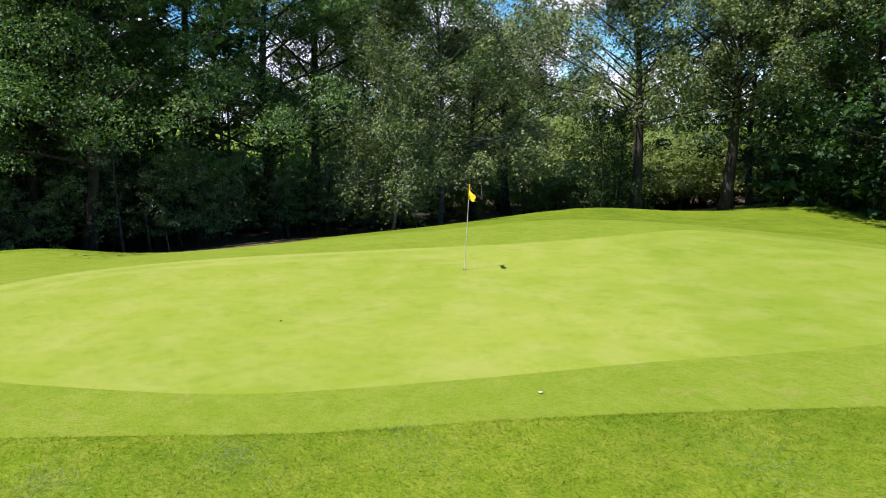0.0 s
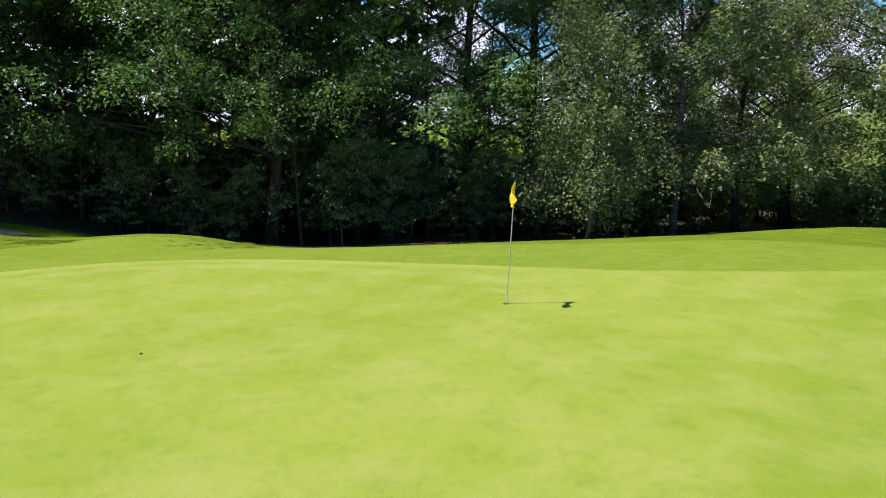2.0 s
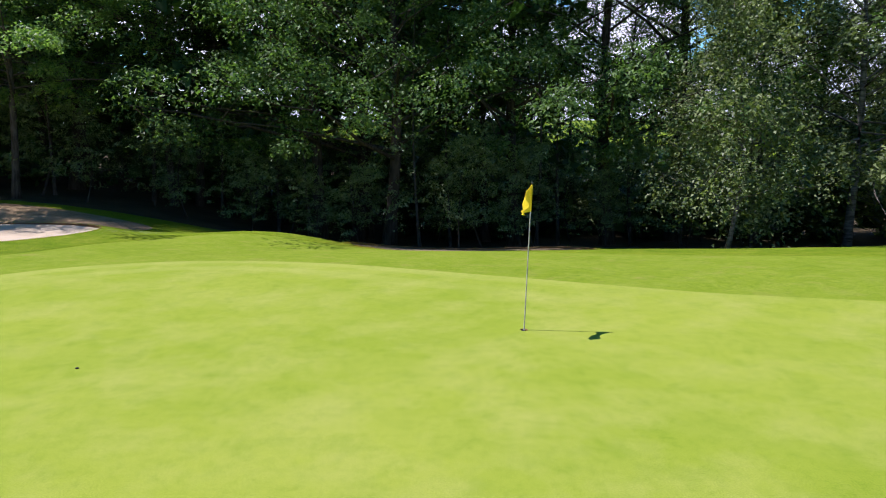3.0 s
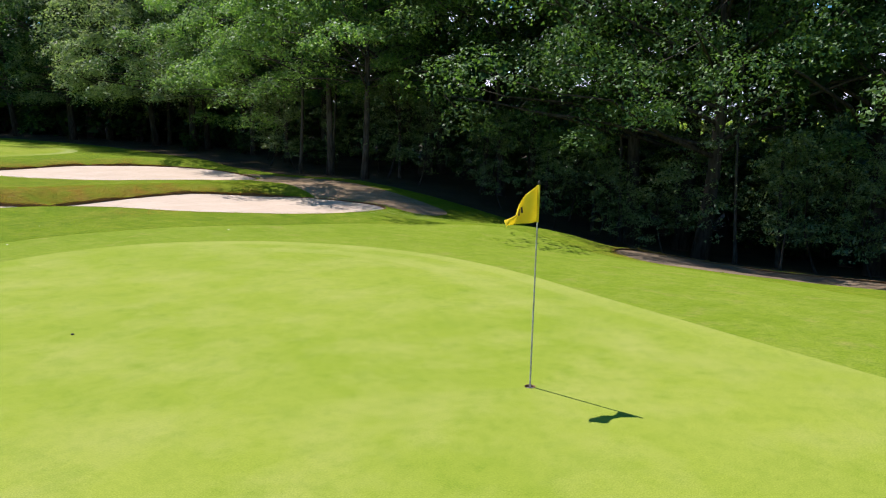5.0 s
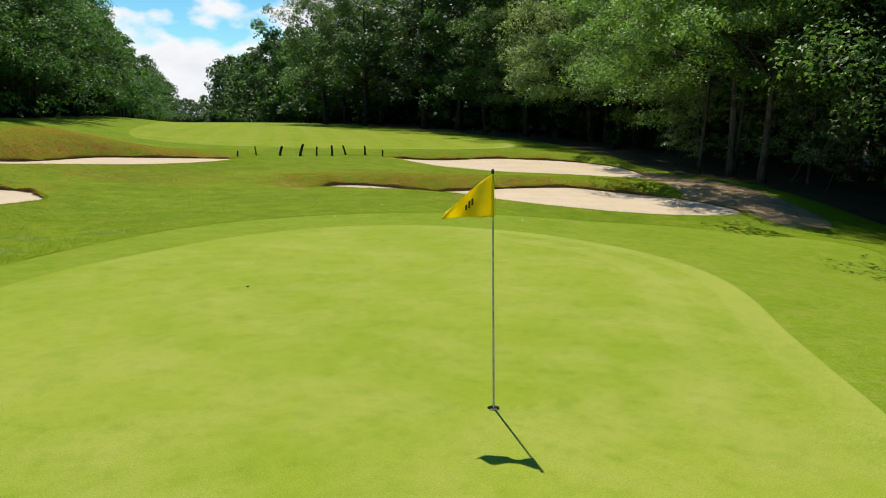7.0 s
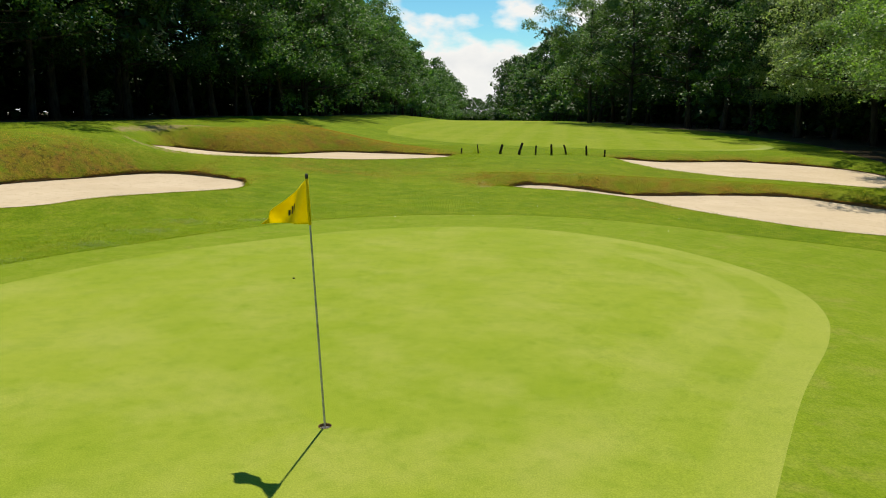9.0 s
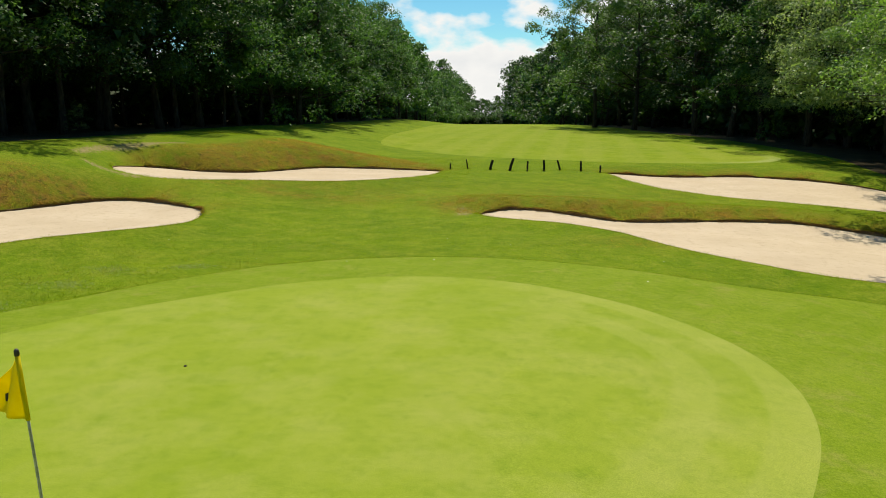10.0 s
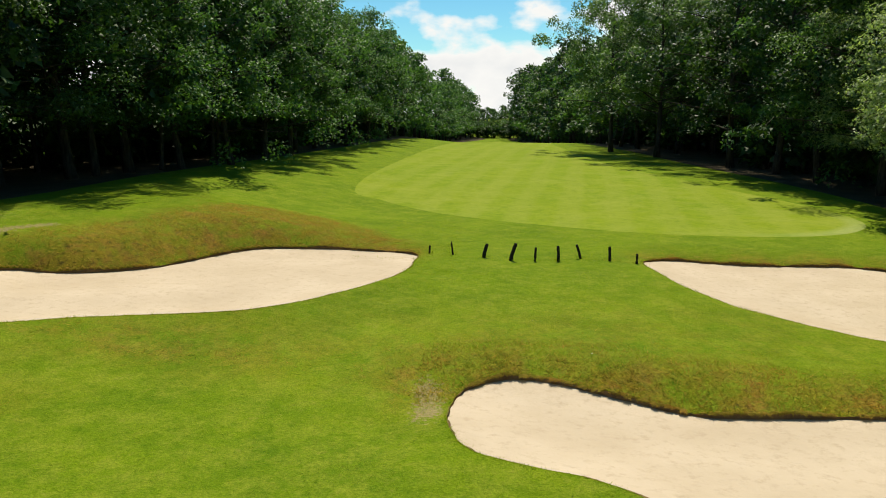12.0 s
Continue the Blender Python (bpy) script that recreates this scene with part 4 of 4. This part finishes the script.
for i, y in enumerate((-12.5, -9.2, -7, -3.4, -2.2, 1.6, 2.9, 6.2, 8.1, 9.8, 13, 16.2, 19.8, 24)):
    place(slender[i % 2], [(edge_x(y) + rng.uniform(-0.5, 3.5), y)], rng, "slim young tree with a bare grey stem", "tree", "woodland trees", 0.85, 1.15)
for i, y in enumerate((-11, -8.4, -5, -1.5, 1.2, 5.4, 7.6, 10.2)):
    place(sapling[i % 3], [(edge_x(y) - rng.uniform(0.6, 1.4), y)], rng, "slender sapling with glinting leaves under the trees", "tree", "woodland saplings", 0.5, 0.85)
for i, y in enumerate(np.arange(-13, 33, 2.2)):
    place(sapling[i % 3], [(edge_x(y) + rng.uniform(-0.4, 4.5), y)], rng, "slender sapling with glinting leaves under the trees", "tree", "woodland saplings", 0.6, 1.15)
for y in np.arange(-14, 48, 2.6):
    place(shrub[int(rng.integers(2))], [(edge_x(y) + rng.uniform(2.5, 8), y)], rng, "small shaded shrub under the trees", "shrub", "woodland shrubs", 0.5, 1.0)
for row in (9, 14):
    for y in np.arange(2, 60, 3.4):
        thicket([(edge_x(y) + row + rng.uniform(-1, 1), y)], 1.8, 2.6)
for row in (9, 14):
    for y in np.arange(16, 110, 3.6):
        thicket([(west_x(y) - row + rng.uniform(-1, 1), y)], 1.8, 2.6)
for y in np.arange(52, 262, 4.5):
    thicket([(edge_x(y) + rng.uniform(3, 6) + (5 if 80 < y < 104 else 0), y), (west_x(y + 14) - rng.uniform(3, 6), y + 14)], 1.4, 2.2)
for y in np.arange(50, 150, 4.0):
    thicket([(edge_x(y) + rng.uniform(8, 12) + (5 if 80 < y < 104 else 0), y), (west_x(y + 14) - rng.uniform(8, 12), y + 14)], 2.2, 3.0)
    place(inner[int(rng.integers(3))], [(edge_x(y) + rng.uniform(12, 16), y)], rng, "slender woodland tree standing in deep shade", "tree", "woodland trees")
for x in np.arange(-14, 15, 2.6):
    thicket([(x, 256 + rng.uniform(-2, 2))], 1.5, 2.0)
for row, y in enumerate((262, 274, 288)):
    for x in np.arange(-15 + 1.2 * row, 15, 3.4):
        place(far[int(rng.integers(4))], [(x, y + rng.uniform(-4, 4))], rng, "distant low tree closing the far end of the fairway", "tree", "distant trees", 0.46, 0.6)
for x, y in [(30, -2), (31.5, -6.5), (33, -11), (27.5, -8), (36, -5), (40, -9), (40, 0), (29, 1)] + [(33 + 2.5 * math.sin(3 * k), -20 + 2.1 * k) for k in range(12)] + [(38 + 2 * math.sin(2 * k), -18 + 2.3 * k) for k in range(10)]:
    thicket([(x, y)], 1.4, 2.3)
for k in range(9):
    thicket([(-5 + 1.9 * k, -32.5 - rng.uniform(0, 2))], 1.0, 1.7)
for y in np.arange(4, 112, 3.4):
    thicket([(west_x(y) - 22 + rng.uniform(-1.5, 1.5), y)], 2.6, 3.4)
for y in np.arange(12, 60, 6.0):
    place(far[0], [(west_x(y) - 15 + rng.uniform(-1.5, 1.5), y)], rng, "tall leafy tree deep in the wood", "tree", "woodland trees", 0.9, 1.1)
for y in np.arange(52, 150, 3.2):
    thicket([(edge_x(y) + 17 + rng.uniform(-1.5, 1.5), y)], 2.6, 3.4)
# the wood along the fairway
fairway_tree = [tree(171 + i, 19, 0.24, 6.6, 34, M_LEAF_OAK, 0.22, 27000, M_BARK, 0.28, 0.01, 0.2, None, 1.35, 1, 0.05, 0.8, True, 0.2) for i in range(2)]
for i, (x, y) in enumerate(((15.3, 98.2), (18.8, 88.6), (22.6, 96))):
    place(fairway_tree[i % 2], [(x, y)], rng, "tall tree standing free beside the fairway", "tree", "fairway trees", 1.0, 1.1)
for y in np.arange(56, 262, 6.5):
    place((mid if y < 110 else far)[int(rng.integers(4))], [(edge_x(y) + rng.uniform(0, 2.5) + (5 if 80 < y < 104 else 0), y)], rng, "leafy tree in the wood along the fairway", "tree", "fairway trees", 0.95, 1.25)
    place(inner[int(rng.integers(3))], [(edge_x(y) + rng.uniform(7, 10), y + 3)], rng, "slender woodland tree standing in deep shade", "tree", "woodland trees")
west = [(-22.4, 42.6), (-19.4, 50), (-23.8, 30.5), (-20.6, 46), (-24.2, 37.2), (-23.6, 25), (-16, 57.5), (-15.8, 64), (-17.5, 53), (-15.6, 70)]
for i, p in enumerate(west):
    # rear trees take only the lighter leaf copies, coloured as if sunlit
    place(mid[1 + 2 * (i % 2)] if i > 5 else west_oak[i % 2], [p], rng, "tall leafy tree at the wood's edge, dark beneath", "tree", "woodland trees", *((0.84, 0.96) if i > 5 else (1.05, 1.2)), turn=0)
for y in np.arange(75, 262, 6.5):
    # only kinds with lighter leaves, their colour imitating sun on the crowns
    place((mid if y < 110 else far)[1 + 2 * int(rng.integers(2))], [(west_x(y) - rng.uniform(0, 2), y)], rng, "leafy tree in the wood along the fairway", "tree", "fairway trees", 0.74, 0.94)
for row, gap in ((2.5, 4.8), (8, 5.2)):
    for y in np.arange(14, 130, gap):
        place(inner[int(rng.integers(3))], [(west_x(y) - row + rng.uniform(-1.2, 1.2), y + rng.uniform(-1, 1))], rng, "slender woodland tree standing in deep shade", "tree", "woodland trees", *((0.88, 1.12) if y < 50 else (0.68, 0.82)))
place(sapling[1], [(-20.3, 35.4)], rng, "small bush in the sun at the wood's edge", "bush", "woodland shrubs", 0.25, 0.35)
dark_tree = tree(151, 7.5, 0.04, 2.2, 26, M_LEAF_SHADE, 0.13, 9000, M_BARK, 0.12, 0.01, 0.2, None, 0.7, 2, 0.0, 0.9, True, 0.3)
place(dark_tree, [(19.9, -27.6), (20.6, -30.2)], rng, "dark ivy-clad tree beside a birch trunk", "tree", "woodland trees", 0.95, 1.1)
# thicket and bushes in the sun beyond the birches
for i in range(64):
    t = i / 63
    x, y = np.interp(t, [0, 0.35, 0.7, 1], [33, 28, 12, -8]), np.interp(t, [0, 0.35, 0.7, 1], [-17, -40, -48, -42])
    out_ = rng.uniform(0, 9)
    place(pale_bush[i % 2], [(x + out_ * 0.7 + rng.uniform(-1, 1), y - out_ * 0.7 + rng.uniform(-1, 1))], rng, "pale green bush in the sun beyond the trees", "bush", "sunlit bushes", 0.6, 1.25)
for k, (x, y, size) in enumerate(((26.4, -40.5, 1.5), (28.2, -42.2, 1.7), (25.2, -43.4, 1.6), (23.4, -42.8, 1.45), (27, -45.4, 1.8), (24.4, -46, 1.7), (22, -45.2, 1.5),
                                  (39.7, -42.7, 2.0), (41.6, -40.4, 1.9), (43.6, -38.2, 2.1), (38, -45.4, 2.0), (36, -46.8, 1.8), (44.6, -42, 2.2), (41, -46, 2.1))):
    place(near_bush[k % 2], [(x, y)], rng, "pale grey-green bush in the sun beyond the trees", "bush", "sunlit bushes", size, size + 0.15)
for i in range(54):
    t = i / 53
    x, y = np.interp(t, [0, 0.3, 0.65, 1], [60, 55, 37, -8]), np.interp(t, [0, 0.3, 0.65, 1], [2, -36, -63, -64])
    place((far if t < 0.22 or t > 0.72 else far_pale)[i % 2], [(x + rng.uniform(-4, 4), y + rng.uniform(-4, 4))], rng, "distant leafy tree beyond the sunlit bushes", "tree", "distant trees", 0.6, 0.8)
build_thicket(shrub)
for top in oak + hornbeam + lime + birch + [dark_tree] + fairway_tree + mid + west_oak + inner + far + far_pale + sapling + slender + young_birch + near_bush + shrub + pale_bush:
    drop(top)


# ---------------------------------------------------------------- standing grass
def blade_material(name, a, b_, c_):
    m, n, l, b = material(name, 0.8, 0.06)
    geo = n.new("ShaderNodeNewGeometry")
    c = blend(n, l, geo.outputs["Random Per Island"], a, b_)
    c = blend(n, l, mapped(n, l, noise_node(n, l, 0.9, 5, 0.65), 0.5, 0.72), c, c_)
    l.new(c, b.inputs["Base Color"])
    tr = n.new("ShaderNodeBsdfTranslucent")
    l.new(blend(n, l, 1.0, c, (1.3, 1.3, 1.0), "MULTIPLY"), tr.inputs[0])
    mx = n.new("ShaderNodeMixShader")
    mx.inputs[0].default_value = 0.55
    l.new(b.outputs[0], mx.inputs[1])
    l.new(tr.outputs[0], mx.inputs[2])
    l.new(mx.outputs[0], n["Material Output"].inputs[0])
    return m


M_BLADE = blade_material("rough_blades", (0.13, 0.215, 0.005), (0.25, 0.325, 0.012), (0.32, 0.30, 0.05))
M_BLADE_DRY = blade_material("bank_blades", (0.22, 0.21, 0.02), (0.42, 0.31, 0.06), (0.40, 0.20, 0.045))


def blades(name, p, h, w, mat, label, rng, lean=0.6):
    """Single pointed blades standing at the plan points p."""
    n = len(p)
    z = land(p[:, 0], p[:, 1]) + lip_rise(p[:, 0], p[:, 1]) - 0.006
    base = np.column_stack([p, z])
    h = h * np.clip(0.95 + 0.45 * np.sin(3.1 * p[:, 0] + 1.3 * np.sin(2.3 * p[:, 1])) * np.sin(2.7 * p[:, 1] + 1.7 * np.sin(1.9 * p[:, 0])) + 0.3 * rng.normal(size=n), 0.3, 2.2)
    a = rng.uniform(0, 2 * np.pi, n)
    side = np.stack([np.cos(a), np.sin(a), 0 * a], 1) * (w * rng.uniform(0.6, 1.3, n))[:, None]
    tip = np.stack([rng.normal(size=n) * lean, rng.normal(size=n) * lean, np.ones(n)], 1) * h[:, None]
    v = np.empty((n, 3, 3))
    v[:, 0], v[:, 1], v[:, 2] = base - side, base + side, base + tip
    me = bpy.data.meshes.new(name)
    me.vertices.add(n * 3)
    me.vertices.foreach_set("co", v.ravel())
    me.loops.add(n * 3)
    me.loops.foreach_set("vertex_index", np.arange(n * 3))
    me.polygons.add(n)
    me.polygons.foreach_set("loop_start", np.arange(0, n * 3, 3))
    me.polygons.foreach_set("loop_total", np.full(n, 3))
    me.materials.append(mat)
    me.update()
    return tagged(new(name, me), label, "grass", kind="stuff")


def scatter(ids, count, rng, box=None):
    f = LF[np.isin(LKIND, ids)]
    t = LV[f]
    c = t.mean(1)
    if box:
        t = t[(c[:, 0] > box[0]) & (c[:, 0] < box[1]) & (c[:, 1] > box[2]) & (c[:, 1] < box[3])]
    e1, e2 = t[:, 1] - t[:, 0], t[:, 2] - t[:, 0]
    area = np.abs(e1[:, 0] * e2[:, 1] - e1[:, 1] * e2[:, 0])
    k = rng.choice(len(t), count, p=area / area.sum())
    r = np.sqrt(rng.uniform(size=(count, 1)))
    q = rng.uniform(size=(count, 1))
    return (1 - r) * t[k, 0] + r * (1 - q) * t[k, 1] + r * q * t[k, 2]


def hanging(name, loop, per, reach, mat, label, rng):
    """Dry blades that hang over a bunker's lip towards the sand."""
    n = len(loop) * per
    k = np.repeat(np.arange(len(loop)), per)
    h = lips(loop)[k]
    k, h = k[h > 0.03], h[h > 0.03]
    n = len(k)
    q = loop[k] + (np.roll(loop, -1, 0)[k] - loop[k]) * rng.uniform(size=(n, 1))
    t = (np.roll(loop, -1, 0) - np.roll(loop, 1, 0))[k]
    t /= np.linalg.norm(t, axis=1)[:, None]
    area = (loop[:, 0] * np.roll(loop[:, 1], -1) - np.roll(loop[:, 0], -1) * loop[:, 1]).sum()
    inward = -np.stack([t[:, 1], -t[:, 0]], 1) * np.sign(area)
    q = q - inward * rng.uniform(0, 0.06, (n, 1))
    z = land(q[:, 0], q[:, 1]) + h + 0.006
    base = np.column_stack([q, z])
    side = np.column_stack([t, 0 * z]) * rng.uniform(0.005, 0.014, (n, 1))
    out_ = np.column_stack([inward * rng.uniform(0.03, 0.14, (n, 1)) * (1 + 0.7 * np.sin(k * 0.9) * np.sin(k * 2.3 + 1))[:, None], rng.uniform(-0.75, 0.25, n) * h]) + np.column_stack([t * rng.normal(size=(n, 1)) * 0.03, 0 * z])
    v = np.stack([base - side, base + side, base + out_ * reach], 1)
    me = bpy.data.meshes.new(name)
    me.from_pydata(v.reshape(-1, 3).tolist(), [], np.arange(3 * n).reshape(-1, 3).tolist())
    me.materials.append(mat)
    return tagged(new(name, me), label, "grass", kind="stuff")


rng = np.random.default_rng(77)
q = np.concatenate([scatter([0], 130000, rng, (-17, 20, 12, 42)), scatter([0], 60000, rng, (-15, 1, 27, 44)), scatter([0], 26000, rng, (1, 17, 21.5, 26))])
parched = dryness(q[:, 0], q[:, 1])
dry = rng.uniform(size=len(q)) < np.clip(1.5 * parched - 0.35, 0, 0.9)
blades("rough_grass", q[~dry], 0.034, 0.0042, M_BLADE, "short uneven blades of rough grass round the bunkers", rng, 1.7)
blades("bank_grass", q[dry], 0.055, 0.009, M_BLADE_DRY, "longer dry brownish grass on the bunker banks", rng, 1.5)
q = scatter([0], 80000, rng, (-17, -3, -4, 17))
q = q[rng.uniform(size=len(q)) < np.clip((16 - q[:, 1]) / 8, 0.08, 1)]
blades("rough_grass", q, 0.042, 0.0055, M_BLADE, "short uneven blades of rough grass beside the apron", rng, 1.3)
for key, loop in BUNKERS.items():
    hanging("lip_grass", loop, 80, 1.0, M_BLADE_DRY, "ragged dry grass fringe overhanging a bunker lip", rng)
    k = np.repeat(np.arange(len(loop)), 40)
    q = loop[k] + (np.roll(loop, -1, 0)[k] - loop[k]) * rng.uniform(size=(len(k), 1)) + rng.normal(size=(len(k), 2)) * 0.05
    q = q[~inside(loop, q[:, 0], q[:, 1])]
    blades("edge_grass", q, 0.05, 0.005, M_BLADE, "uneven green grass along a bunker's edge", rng, 0.9)
k = np.repeat(np.arange(len(APRON)), 110)
q = APRON[k] + (np.roll(APRON, -1, 0)[k] - APRON[k]) * rng.uniform(size=(len(k), 1)) + rng.normal(size=(len(k), 2)) * 0.06
q = q[~inside(APRON, q[:, 0], q[:, 1])]
blades("rough_grass", q[q[:, 1] > -2], 0.024, 0.005, M_BLADE, "taller rough grass along the apron's cut edge", rng, 1.5)
q = np.array([(x + rng.normal() * 0.16, y + rng.normal() * 0.14) for x, y, *_ in POSTS for _ in range(70)])
blades("tall_grass", q, 0.13, 0.004, M_BLADE, "tall uncut grass tufts round the post feet", rng, 0.35)
q = np.column_stack([rng.uniform(-3, 7.6, 260), rng.normal(size=260) * 0.2 + 35.0])
blades("tall_grass", q, 0.10, 0.004, M_BLADE, "tall uncut grass between the posts", rng, 0.35)

M_CLOVER = blade_material("clover_leaves", (0.20, 0.29, 0.08), (0.36, 0.42, 0.22), (0.30, 0.36, 0.12))
for cx, cy, r in ((-6.2, 10.1, 0.35), (-6.6, 8.4, 0.35), (-7.6, 6.7, 0.4), (-10.0, 3.9, 0.4), (-5.9, 11.5, 0.4), (-4.4, 12.1, 0.3), (12.6, 12.4, 0.6), (14, 11.8, 0.6)):
    q = np.column_stack([cx + rng.normal(size=700) * r, cy + rng.normal(size=700) * r * 0.6])
    blades("clover_patch", q, 0.022, 0.009, M_CLOVER, "low pale clover growing in the rough grass", rng, 1.6)

# ---------------------------------------------------------------- small things on the grass
M_PETAL = plain("daisy_petal", (0.8, 0.8, 0.76), 0.6)


def daisy(x, y, r):
    bm = bmesh.new()
    c = bm.verts.new((0, 0, 0.006))
    ring = [bm.verts.new((r * (1 if k % 2 else 0.72) * math.cos(k * math.pi / 6), r * (1 if k % 2 else 0.72) * math.sin(k * math.pi / 6), 0)) for k in range(12)]
    for k in range(12):
        bm.faces.new((c, ring[k], ring[(k + 1) % 12]))
    me = bpy.data.meshes.new("daisy")
    bm.to_mesh(me)
    bm.free()
    me.materials.append(M_PETAL)
    ob = new("daisy", me)
    ob.location = (x, y, foot(x, y) + 0.03)
    return tagged(ob, "small white daisy head in the short grass", "flower", "daisies")


for x, y, r in ((-7.2, 4.4, 0.03), (1.0, 13.2, 0.022), (-1.0, 12.9, 0.018), (5.6, 11.6, 0.024), (4.9, 24.6, 0.02), (1.1, 16.2, 0.018), (-4.2, 12.2, 0.02), (-3.2, 13.1, 0.016), (2.8, 15.4, 0.016), (6.4, 13.8, 0.018), (-6.0, 14.6, 0.018), (3.6, 27.5, 0.02)):
    daisy(x, y, r)

M_CLOD = plain("dark_clod", (0.04, 0.035, 0.02), 0.9)
bm = bmesh.new()
bmesh.ops.create_icosphere(bm, subdivisions=2, radius=0.022)
for v in bm.verts:
    v.co *= 1 + 0.3 * noise.noise(v.co * 60)
    v.co.z *= 0.5
me = bpy.data.meshes.new("earth_clod")
bm.to_mesh(me)
bm.free()
me.materials.append(M_CLOD)
clod = new("earth_clod", me)
clod.location = (-1.74, 5.64, foot(-1.74, 5.64) + 0.008)
tagged(clod, "tiny dark clod of earth lying on the green", "clod")
